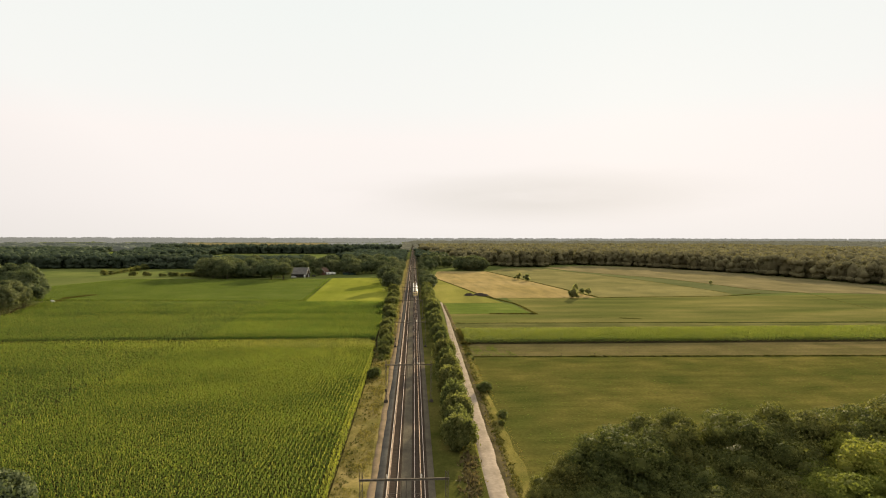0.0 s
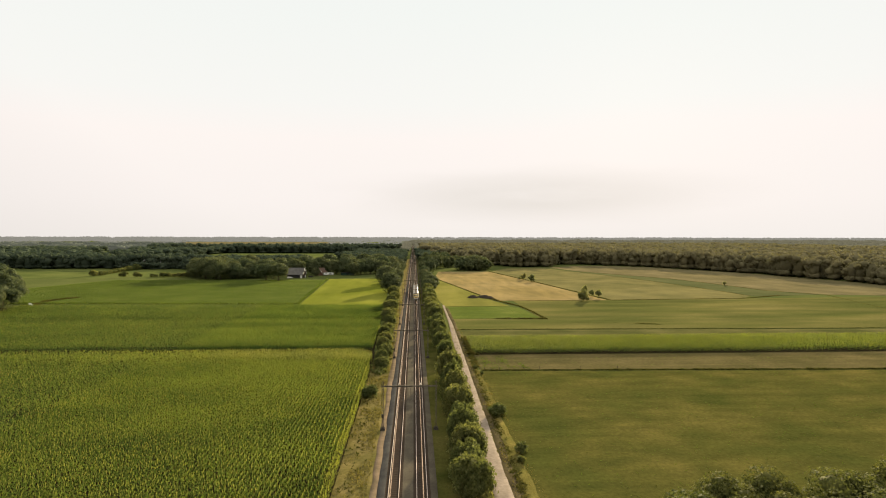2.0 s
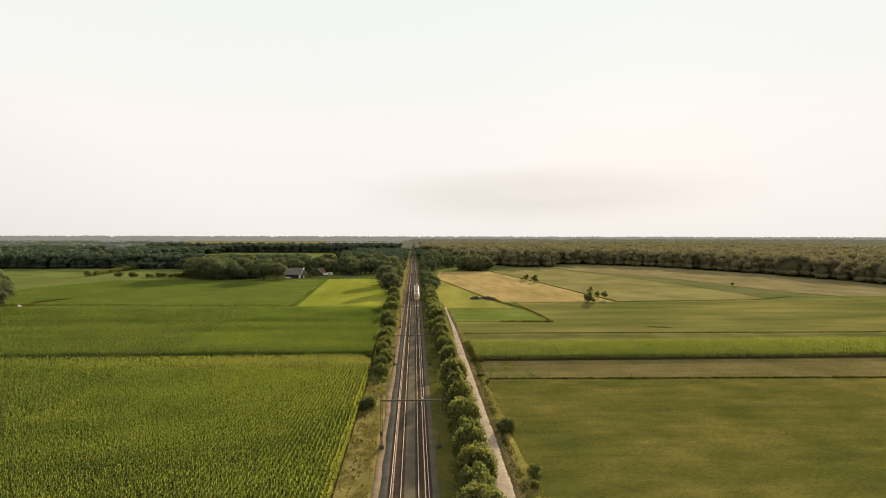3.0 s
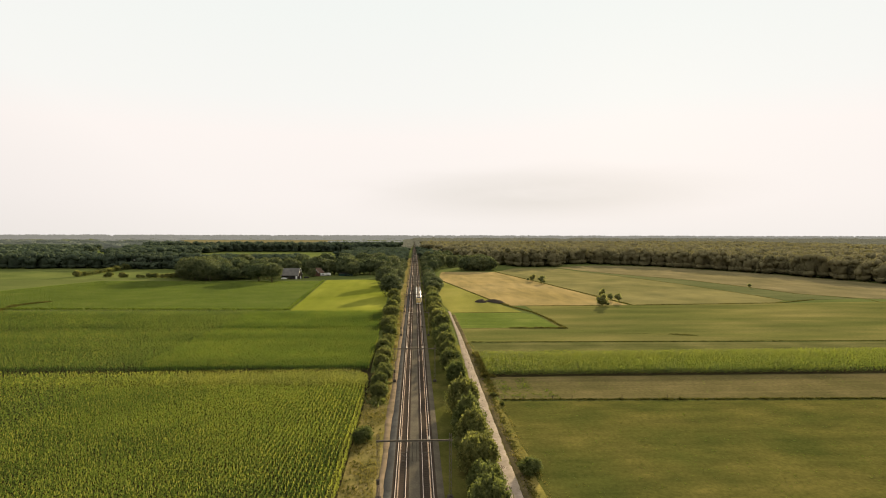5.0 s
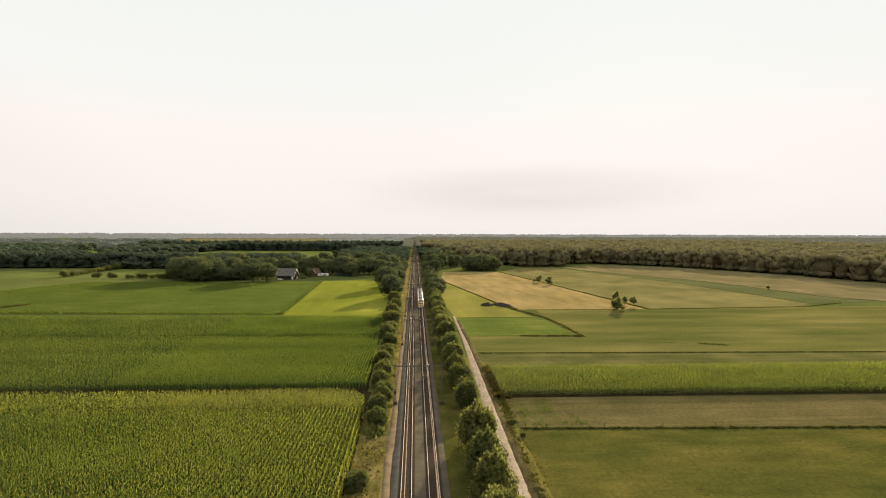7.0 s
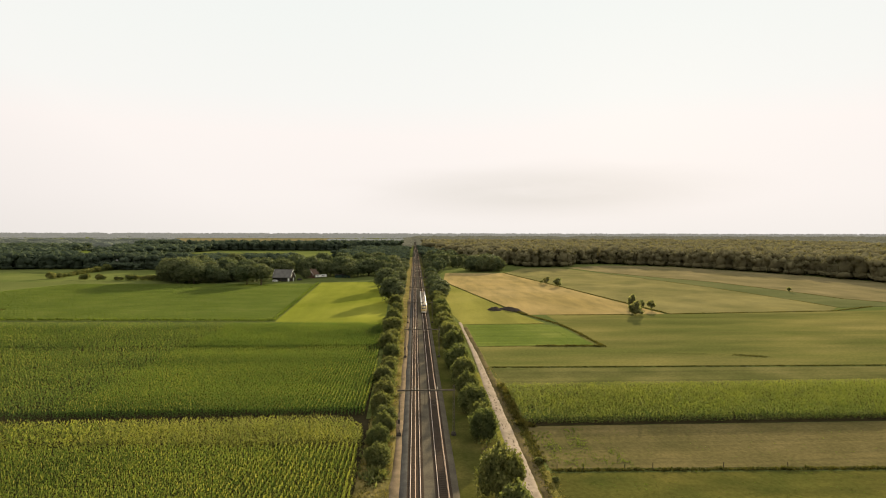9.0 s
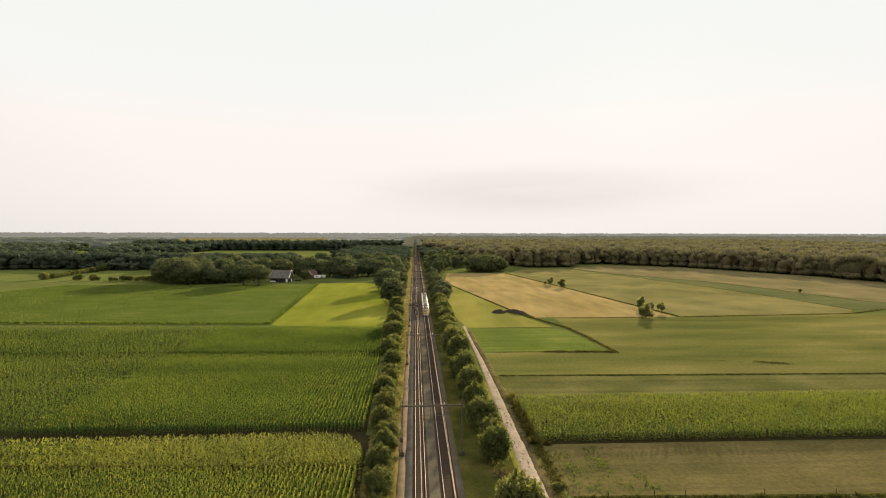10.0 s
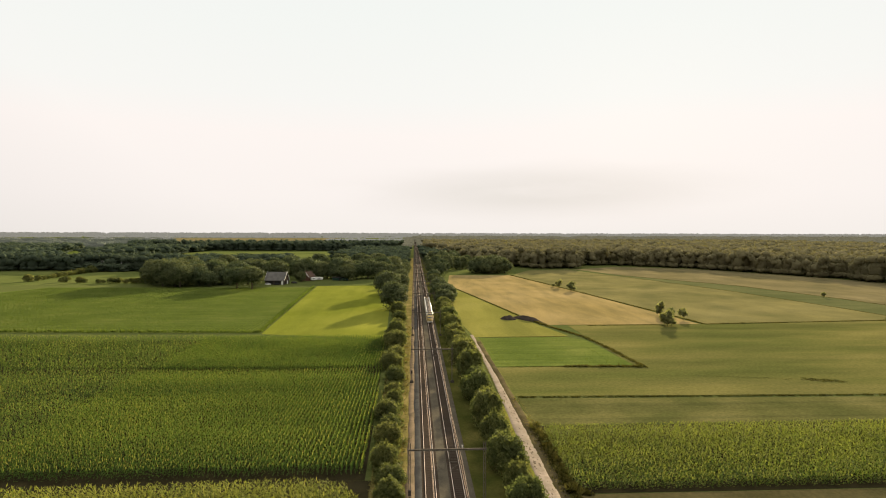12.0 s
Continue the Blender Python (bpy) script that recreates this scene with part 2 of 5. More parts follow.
L_BUSH = leafy("hedge_leaves", (0.074, 0.083, 0.033), (0.106, 0.115, 0.045), (0.148, 0.156, 0.066), 0.46, gloss=0.03, patch=0.5)
# eastern leaves paled and greyed: haze before the wood put into base colour
L_WOOD = leafy("hazed_wood_leaves", (0.118, 0.113, 0.072), (0.129, 0.123, 0.078), (0.14, 0.133, 0.084), 0.24, patch=0.02, mottle=0.1, gloss=0.0)
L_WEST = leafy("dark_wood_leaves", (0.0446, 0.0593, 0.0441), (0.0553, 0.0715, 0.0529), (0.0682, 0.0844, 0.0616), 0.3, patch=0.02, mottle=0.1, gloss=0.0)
L_LIGHT = leafy("light_oak_leaves", (0.0924, 0.1078, 0.026), (0.1294, 0.1447, 0.036), (0.1682, 0.1816, 0.048), 0.45, patch=0.45)
L_TREE = leafy("tree_leaves", (0.06, 0.074, 0.042), (0.086, 0.101, 0.055), (0.114, 0.13, 0.07), 0.3, gloss=0.03, patch=0.3)
# distance haze put into the tree surfaces as emission, strongest farthest off
L_FAR = hazy("far_wood_haze", (0.105, 0.108, 0.085), (0.115, 0.11, 0.096), 0.75)
L_MIDFAR = hazy("distant_wood_haze", (0.085, 0.095, 0.068), (0.052, 0.054, 0.044), 0.45)
L_GLOW = hazy("sunward_wood_haze", (0.1, 0.098, 0.062), (0.08, 0.073, 0.05), 0.5)
# bush leaves paled in base colour to carry the haze over the fields
L_AIRY = leafy("hazed_bush_leaves", (0.1323, 0.1357, 0.069), (0.161, 0.1633, 0.0828), (0.1898, 0.1909, 0.0978), 0.6, gloss=0.03, patch=0.4)
L_CORN = leafy("maize_leaves", (0.052, 0.082, 0.0185), (0.073, 0.108, 0.0245), (0.1, 0.136, 0.0325), 0.45, patch=0.045, gloss=0.03, mottle=0.42, drawn=(0.7, 1.4, 1))
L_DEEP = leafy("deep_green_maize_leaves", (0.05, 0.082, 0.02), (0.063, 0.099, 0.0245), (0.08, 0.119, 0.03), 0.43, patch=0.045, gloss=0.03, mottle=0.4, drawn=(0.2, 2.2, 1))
# lighter copy of the maize leaf with low sunlight put into its colour
L_SUNNY = leafy("sunlit_maize_leaves", (0.125, 0.148, 0.028), (0.158, 0.18, 0.036), (0.195, 0.21, 0.047), 0.5, patch=0.15, gloss=0.04, mottle=0.25)
L_TASSEL = leafy("maize_tassels", (0.125, 0.137, 0.034), (0.158, 0.163, 0.044), (0.195, 0.192, 0.058), 0.42, patch=0.06)
L_CROP = leafy("low_crop_leaves", (0.0801, 0.105, 0.0215), (0.0976, 0.1243, 0.0268), (0.1182, 0.1428, 0.0323), 0.45, patch=0.012)
L_DRY = leafy("dry_grass_blades", (0.105, 0.097, 0.032), (0.14, 0.122, 0.044), (0.178, 0.15, 0.06), 0.35, patch=0.3)
L_BRAMBLE = leafy("dead_bramble_leaves", (0.062, 0.052, 0.032), (0.085, 0.07, 0.043), (0.11, 0.09, 0.056), 0.3, patch=0.3)
L_REED = leafy("ditch_weeds", (0.05, 0.05, 0.016), (0.075, 0.07, 0.022), (0.105, 0.092, 0.03), 0.3, patch=0.3)
M_HEAP = solid("dark_compost", (0.05, 0.04, 0.032), (0.03, 0.026, 0.022), 0.95, scale=0.5, relief=0.1, fine=3.0)
M_TILE = solid("grey_roof_tiles", (0.13, 0.124, 0.118), (0.09, 0.086, 0.082), 0.75, scale=0.4, relief=0.03, fine=4.0)
M_REDTILE = solid("brown_roof_tiles", (0.12, 0.08, 0.06), (0.085, 0.06, 0.05), 0.75, scale=0.5, relief=0.03, fine=4.0)
M_TIMBER = solid("dark_timber", (0.055, 0.046, 0.038), (0.035, 0.03, 0.026), 0.85, scale=1.0)
M_BRICKW = solid("farm_brick", (0.15, 0.085, 0.06), (0.11, 0.065, 0.048), 0.85, scale=0.8)
M_WHITE = solid("white_paint", (0.78, 0.77, 0.73), (0.66, 0.65, 0.61), 0.45, scale=0.8)
M_GLASS = solid("dark_window_glass", (0.03, 0.035, 0.04), (0.02, 0.024, 0.028), 0.08, scale=0.5)
M_GREEN = solid("green_tarpaulin", (0.03, 0.055, 0.045), (0.02, 0.04, 0.032), 0.6)
M_TWHITE = solid("train_white_paint", (0.6, 0.57, 0.52), (0.5, 0.475, 0.435), 0.5, scale=0.6)
M_TYELLOW = solid("train_yellow_paint", (0.36, 0.25, 0.06), (0.30, 0.21, 0.05), 0.5, scale=0.6)
M_TROOF = solid("train_roof_grey", (0.034, 0.031, 0.029), (0.024, 0.022, 0.02), 0.85, scale=0.8)
M_TUNIT = solid("roof_unit_beige", (0.26, 0.235, 0.2), (0.19, 0.17, 0.145), 0.65, scale=0.8)
M_TDARK = solid("underframe_black", (0.03, 0.028, 0.026), (0.02, 0.019, 0.018), 0.7)

# ---- mesh helpers ----
rng = np.random.default_rng(7)


def mesh_of(name, verts, quads=None, tris=None, mats=(), slots=None, smooth=False):
    """A mesh from arrays of vertices and of four- or three-cornered faces."""
    quads = np.zeros((0, 4), int) if quads is None else np.asarray(quads)
    tris = np.zeros((0, 3), int) if tris is None else np.asarray(tris)
    me = bpy.data.meshes.new(name)
    me.vertices.add(len(verts))
    me.vertices.foreach_set("co", np.asarray(verts, np.float32).ravel())
    n = 4 * len(quads) + 3 * len(tris)
    me.loops.add(n)
    me.loops.foreach_set("vertex_index", np.concatenate([quads.ravel(), tris.ravel()]).astype(np.int32))
    me.polygons.add(len(quads) + len(tris))
    starts = np.concatenate([np.arange(len(quads)) * 4, 4 * len(quads) + np.arange(len(tris)) * 3])
    me.polygons.foreach_set("loop_start", starts.astype(np.int32))
    for m in mats:
        me.materials.append(m)
    if slots is not None:
        me.polygons.foreach_set("material_index", np.asarray(slots, np.int32))
    if smooth:
        me.polygons.foreach_set("use_smooth", np.ones(len(quads) + len(tris), bool))
    me.update(calc_edges=True)
    me.validate()
    return me


def from_bm(name, bm, material):
    me = bpy.data.meshes.new(name)
    bm.normal_update()
    bm.to_mesh(me)
    bm.free()
    me.materials.append(material)
    return me


def part(name, bm, material, parent, label="", m=None):
    """Link a bmesh, or a ready mesh, as one object under a thing or a part."""
    me = bm if isinstance(bm, bpy.types.Mesh) else from_bm(name, bm, material)
    ob = new(name, me)
    ob.parent = parent
    if m is not None:
        ob.matrix_basis = m
    return tagged(ob, label)


def box(bm, x0, x1, y0, y1, z0, z1, bevel=0.0):
    r = bmesh.ops.create_cube(bm, size=1.0)
    v = r["verts"]
    for q in v:
        q.co = Vector(((x0 + x1) / 2 + q.co.x * (x1 - x0), (y0 + y1) / 2 + q.co.y * (y1 - y0), (z0 + z1) / 2 + q.co.z * (z1 - z0)))
    if bevel:
        edges = list({e for q in v for e in q.link_edges})
        bmesh.ops.bevel(bm, geom=edges, offset=bevel, segments=1, affect="EDGES")
    return bm


def rod(bm, a, b, r0, r1=None, sides=6):
    """A tapered bar from a to b."""
    a, b = Vector(a), Vector(b)
    d = b - a
    res = bmesh.ops.create_cone(bm, cap_ends=True, segments=sides, radius1=r0, radius2=r1 or r0, depth=d.length)
    turn = d.to_track_quat("Z", "Y").to_matrix().to_4x4()
    bmesh.ops.transform(bm, matrix=Matrix.Translation((a + b) / 2) @ turn, verts=res["verts"])
    return bm


LAID = []


def sheet(name, outline, z, material, label, category="field", kind="structure", thick=0.0):
    """A flat piece of ground with the given corners, with skirts."""
    bm = bmesh.new()
    z += 0.004 * len(LAID)
    LAID.append(name)
    top = [bm.verts.new((x, y, z)) for x, y in outline]
    bm.faces.new(top)
    low = [bm.verts.new((x, y, -0.05)) for x, y in outline]
    n = len(top)
    for i in range(n):
        bm.faces.new((top[i], low[i], low[(i + 1) % n], top[(i + 1) % n]))
    bmesh.ops.recalc_face_normals(bm, faces=bm.faces)
    ob = new(name, from_bm(name, bm, material))
    return tagged(ob, label, category, kind=kind)


def blades(pos, length, width, lean, rng, az=None):
    """Kite-shaped leaves at pos: arrays of base points, lengths, widths and tilts from upright; returns verts and quads."""
    n = len(pos)
    az = rng.uniform(0, 2 * np.pi, n) if az is None else az
    d = np.stack([np.cos(az) * np.sin(lean), np.sin(az) * np.sin(lean), np.cos(lean)], 1)
    side = np.stack([-np.sin(az), np.cos(az), np.zeros(n)], 1)
    L, W = length[:, None], width[:, None]
    mid = pos + d * L * 0.45
    tip = pos + d * L
    tip[:, 2] -= (0.18 * length * np.sin(lean))
    v = np.stack([pos, mid + side * W / 2, tip, mid - side * W / 2], 1).reshape(-1, 3)
    return v, np.arange(4 * n).reshape(-1, 4)


def leaf_quads(centres, normals, size, rng, loose=0.55):
    """Flat leaf clusters facing roughly along the normals."""
    n = len(centres)
    nn = normals + rng.normal(0, loose, (n, 3))
    nn /= np.linalg.norm(nn, axis=1, keepdims=True)
    ref = rng.normal(0, 1, (n, 3))
    a = np.cross(nn, ref)
    a /= np.linalg.norm(a, axis=1, keepdims=True)
    b = np.cross(nn, a)
    s = (size * rng.uniform(0.6, 1.35, n))[:, None]
    w = rng.uniform(0.55, 0.95, n)[:, None]
    v = np.stack([centres - a * s * 0.5, centres - b * s * w * 0.5 + nn * s * 0.12, centres + a * s * 0.5, centres + b * s * w * 0.5 + nn * s * 0.12], 1)
    return v.reshape(-1, 3), np.arange(4 * n).reshape(-1, 4)


def ico(sub):
    bm = bmesh.new()
    bmesh.ops.create_icosphere(bm, subdivisions=sub, radius=1.0)
    v = np.array([q.co[:] for q in bm.verts])
    f = np.array([[q.index for q in fc.verts] for fc in bm.faces])
    bm.free()
    return v, f


ICO1, ICO2 = ico(1), ico(2)


def crown(lobes, leaves, size, rng, core=0.72, low=None, loose=0.55, rough=1.0):
    """A crown of many leaf clusters over rounded lobes (x, y, z, rx, ry, rz), with a rough dark heart in each; returns verts, quads, tris."""
    vs, qs, ts, base = [], [], [], 0
    area = np.array([l[3] * l[5] for l in lobes])
    share = np.maximum(6, leaves * area / area.sum()).astype(int)
    cv, cf = low or ICO1
    for l, n in zip(lobes, share):
        c, r = np.array(l[:3]), np.array(l[3:])
        d = rng.normal(0, 1, (n, 3))
        d[:, 2] = np.abs(d[:, 2]) * np.where(rng.random(n) < 0.72, 1, -1)
        d /= np.linalg.norm(d, axis=1, keepdims=True)
        rad = 1 + rough * (rng.uniform(-0.18, 0.1, n)[:, None] + (rng.random(n)[:, None] < 0.08) * 0.12)
        v, q = leaf_quads(c + d * r * rad, d, np.full(n, size), rng, loose)
        vs.append(v)
        qs.append(q + base)
        base += len(v)
        hv = c + cv * r * core * rng.uniform(0.7, 1.1, (len(cv), 1))
        vs.append(hv)
        ts.append(cf + base)
        base += len(hv)
    return np.concatenate(vs), np.concatenate(qs), np.concatenate(ts)


def lobes_of(radius, height, foot, count, rng, flat=0.8):
    """Lobes that fill a rounded crown from foot to height."""
    out = [(0, 0, foot + (height - foot) * 0.45, radius * 0.72, radius * 0.72, (height - foot) * 0.46)]
    for i in range(count):
        a = 2 * math.pi * (i * 0.618 + rng.uniform(0, 0.12))
        h = rng.uniform(0.15, 0.88)
        reach = radius * rng.uniform(0.45, 0.72) * math.sqrt(max(0.1, 1 - (2 * h - 0.85) ** 2))
        r = radius * rng.uniform(0.3, 0.46)
        z = foot + (height - foot) * h
        out.append((reach * math.cos(a), reach * math.sin(a), min(z, height - r * 0.7), r, r * rng.uniform(0.85, 1.1), r * flat * rng.uniform(0.8, 1.1)))
    return out


def dome_lobes(radius, height, foot, count, rng, flat=0.8):
    """Lobes of a dense bush: one full dome down to the ground, with small swellings in its skin."""
    z0, rz = foot + (height - foot) * 0.42, (height - foot) * 0.56
    out = [(0, 0, z0, radius * 0.9, radius * 0.9, rz)]
    for i in range(count):
        a = 2 * math.pi * (i * 0.618 + rng.uniform(0, 0.15))
        t = math.asin(rng.uniform(-0.35, 0.97))
        r = radius * rng.uniform(0.22, 0.44) * flat
        reach = radius * rng.uniform(0.66, 0.84) * math.cos(t)
        out.append((reach * math.cos(a), reach * math.sin(a), z0 + rz * 0.82 * math.sin(t), r, r * rng.uniform(0.85, 1.15), r * rng.uniform(0.8, 1.1)))
    return out


def clump_lobes(radius, height, foot, count, rng, flat=0.8):
    """Lobes of a great oak: a dome set all over with proud leafy clumps and hollows between them."""
    z0, rz = foot + (height - foot) * 0.42, (height - foot) * 0.54
    out = [(0, 0, z0, radius * 0.8, radius * 0.8, rz * 0.9)]
    for i in range(count):
        a = 2 * math.pi * (i * 0.618 + rng.uniform(0, 0.1))
        t = math.asin(rng.uniform(-0.4, 0.98))
        r = radius * rng.uniform(0.13, 0.27)
        k = rng.uniform(0.8, 1.0)
        out.append((k * radius * math.cos(t) * math.cos(a), k * radius * math.cos(t) * math.sin(a), z0 + rz * k * math.sin(t), r, r * rng.uniform(0.8, 1.2), r * flat * rng.uniform(0.8, 1.2)))
    return out


def shoot_lobes(radius, height, foot, count, rng, flat=0.8):
    """Lobes of an unclipped bush: a lumpy dome with upright sprays of shoots breaking its outline."""
    out = dome_lobes(radius, height * 0.86, foot, count, rng, flat)
    for i in range(max(6, count // 2)):
        a, u = rng.uniform(0, 2 * math.pi), math.sqrt(rng.uniform(0.0, 0.75))
        r = radius * rng.uniform(0.09, 0.2)
        top = height * (0.95 - 0.5 * u * u) * rng.uniform(0.86, 1.12)
        out.append((u * radius * math.cos(a), u * radius * math.sin(a), top - r * 1.4, r, r, r * rng.uniform(1.6, 2.6)))
    return out


def trunk_bm(height, girth, limbs, rng, spread):
    bm = bmesh.new()
    top = (rng.uniform(-0.3, 0.3), rng.uniform(-0.3, 0.3), height)
    rod(bm, (0, 0, -0.2), (top[0] * 0.4, top[1] * 0.4, height * 0.45), girth * 1.25, girth * 0.8, 8)
    rod(bm, (top[0] * 0.4, top[1] * 0.4, height * 0.43), top, girth * 0.8, girth * 0.25, 7)
    for i in range(limbs):
        a = 2 * math.pi * (i / limbs + rng.uniform(0, 0.15))
        z = height * rng.uniform(0.35, 0.65)
        reach = spread * rng.uniform(0.45, 0.8)
        rod(bm, (top[0] * 0.4, top[1] * 0.4, z), (reach * math.cos(a), reach * math.sin(a), z + reach * rng.uniform(0.5, 1.0)), girth * 0.42, girth * 0.1, 5)
    return bm


class Plants:
    """A few built kinds of one plant, placed many times on shared meshes."""

    def __init__(self, name, label, category, leaf, kinds, radius, height, foot, lobes, leaves, size, girth, group, flat=0.8, form=lobes_of, loose=0.95, rough=1.2):
        self.name, self.label, self.category, self.group = name, label, category, group
        self.made = []
        for k in range(kinds):
            R, H = radius * rng.uniform(0.9, 1.1), height * rng.uniform(0.92, 1.08)
            v, q, t = crown(form(R, H, foot, lobes, rng, flat), leaves, size, rng, loose=loose, rough=rough)
            self.made.append((mesh_of("crown", v, q, t, (leaf,), smooth=True), from_bm("trunk", trunk_bm(H * 0.75, girth, 5, rng, R), M_BARK)))

    def put(self, x, y, scale=1.0, tall=1.0, z=0.0, label="", group=""):
        root = new(self.name)
        root.matrix_basis = pose(x, y, z, 0, 0, rng.uniform(0, 360)) @ Matrix.Diagonal((scale, scale, scale * tall, 1))
        tagged(root, label or self.label, self.category, group or self.group)
        c, t = self.made[int(rng.integers(len(self.made)))]
        part("crown", c, None, root)
        part("trunk", t, None, root)
        return root

# ---- ground, fields, ways ----
def ground_sheet():
    xs = sorted({*np.linspace(-4900, 4900, 29), *np.linspace(-400, 400, 21)})
    ys = sorted({*np.linspace(-900, 5600, 21), *np.linspace(-50, 700, 21)})
    v = np.array([(x, y, 0.0) for y in ys for x in xs])
    n = len(xs)
    q = [(j * n + i, j * n + i + 1, (j + 1) * n + i + 1, (j + 1) * n + i) for j in range(len(ys) - 1) for i in range(n - 1)]
    return tagged(new("ground", mesh_of("ground", v, q, None, (M_SOIL,))), "flat green farmland reaching the horizon", "ground", kind="structure")


ground_sheet()
# left of the railway
sheet("field_maize_near", [(-178, 53), (-10.8, 53), (-10.8, 194.4), (-178, 194.4)], 0.03, M_TILTH, "dark soil under tall green maize")
sheet("field_maize_far", [(-200, 194.5), (-12, 194.5), (-14.5, 304), (-212, 310)], 0.03, M_TILTH, "dark soil under a second stand of maize")
sheet("field_crop", [(-62, 318), (-73, 486), (-250, 490), (-300, 330)], 0.03, M_LUSH, "low dense green crop field")
sheet("field_mown", [(-61, 316), (-14.5, 305), (-20, 500), (-72, 496)], 0.03, M_MOWN, "freshly mown yellow-green grass field")
sheet("field_paddock", [(-380, 500), (-190, 515), (-205, 632), (-560, 640)], 0.03, M_PADDOCK, "pale green paddock before a dark wood")
# right of the railway
sheet("field_meadow", [(18.2, 10), (260, 10), (260, 160), (150, 164), (18.2, 168)], 0.03, M_MEADOW, "short green meadow with faint mowing swaths")
sheet("field_stubble", [(19.5, 169.5), (150, 165.5), (270, 161), (270, 187), (19, 188.5)], 0.03, M_STUBBLE, "narrow tan stubble strip beside the maize")
sheet("field_maize_strip", [(18.6, 188.8), (275, 187.3), (275, 216), (18.6, 216.5)], 0.03, M_TILTH, "dark soil under a strip of maize")
sheet("field_headland", [(18.6, 217), (280, 216.4), (280, 228), (19, 234)], 0.03, M_HEADLAND, "short brownish grass strip behind the maize")
sheet("field_pasture", [(18.2, 236), (340, 229), (335, 345), (200, 337), (116, 331), (58, 331), (58, 262.5), (18.2, 262.5)], 0.03, M_SAGE, "broad pasture with pale mown swaths")
sheet("field_lush", [(18.2, 263.5), (58.5, 263.5), (56, 300), (50, 306), (18.2, 305.5)], 0.03, M_LUSH, "bright green wedge of young grass")
sheet("field_yellow", [(17.4, 307), (52, 307.5), (46.5, 332), (24.5, 462), (18, 500), (14, 500), (14.6, 340)], 0.03, M_YELLOW, "yellowing grass beside the hedge")
sheet("field_ripe", [(48.5, 331.5), (114, 331.5), (98, 462), (79, 588), (26, 588), (19.5, 502), (26, 464)], 0.03, M_TAN, "ripe tan grass field between ditches")
sheet("field_far_pale", [(117, 332), (200, 338), (212, 350), (211, 371), (207, 407), (201, 450), (190, 504), (173, 570), (150, 660), (110, 650), (82, 588), (100, 462)], 0.03, M_PALE, "pale yellow-green grass field before the wood")
sheet("field_sage_strip", [(213, 349), (262, 356), (243, 384), (241, 408), (235, 446), (225, 490), (203, 531), (178, 582), (158, 640), (174, 570), (191, 504), (202, 450), (208, 407), (212, 371)], 0.03, M_STRIP, "dark green grass strip beside a ditch")
sheet("field_edge_pale", [(244, 385), (266, 357), (372, 335), (362, 450), (338, 560), (285, 665), (217, 700), (158, 660), (179, 583), (204, 532), (226, 491), (236, 447), (242, 409)], 0.03, M_STRAW, "pale dry strip along the edge of the wood")

# along the line
sheet("verge_west", [(-11, -60), (-5.2, -60), (-5.2, 900), (-13, 900), (-12.6, 300), (-11, 190)], 0.05, M_VERGE, "dry tangled grass verge", "verge")


def ragged(name, x0, x1, y0, y1, step, wander, z, material, label, category, bend=lambda y: 0.0):
    """A strip of ground along y with uneven edges."""
    ys = np.arange(y0, y1, step)
    v = []
    for y in ys:
        a, b = wander * noise.noise((x0, y * 0.12, 2.0)) + rng.uniform(-0.06, 0.06), wander * noise.noise((x1, y * 0.12, 9.0)) + rng.uniform(-0.06, 0.06)
        a, b = a + bend(y), b + bend(y)
        v += [(x0 + a - 0.1, y, -0.02), (x0 + a, y, z), (x1 + b, y, z), (x1 + b + 0.1, y, -0.02)]
    q = [(4 * k + i, 4 * k + i + 1, 4 * k + i + 5, 4 * k + i + 4) for k in range(len(ys) - 1) for i in range(3)]
    return tagged(new(name, mesh_of(name, v, q, None, (material,))), label, category, kind="structure")


def path_x(y):
    return 13.4 + (y - 77) * 0.0178 if y < 250 else 16.48 + (y - 250) * 0.003


def path_w(y):
    return 1.5 if y < 120 else 1.5 - 0.4 * min(1, (y - 120) / 105) - 0.5 * min(1, max(0, y - 225) / 50)


ragged("verge_path", 14.8, 19.0, -60, 169, 1.1, 0.9, 0.0735, M_TANBANK, "weedy dry grass strip beside the path", "verge")
ragged("verge_path", 15.5, 18.8, 169, 217.5, 1.5, 0.5, 0.0735, M_SHADE, "weedy strip beside the path, shade in its colour", "verge")
ragged("verge_path", 15.5, 18.8, 217, 310, 1.5, 0.6, 0.0735, M_SAGE, "grassy strip between the path and the pasture", "verge")
ragged("service_track", -5.6, -4.42, -60, 900, 1.5, 0.4, 0.16, M_SAND, "sandy service track beside the ballast", "track")
sheet("verge_east", [(4.35, -60), (11.3, -60), (12.2, 120), (14.4, 260), (14.8, 310), (15, 900), (4.35, 900)], 0.05, M_SHADE, "grass verge under the hedge, shade in its colour", "verge")


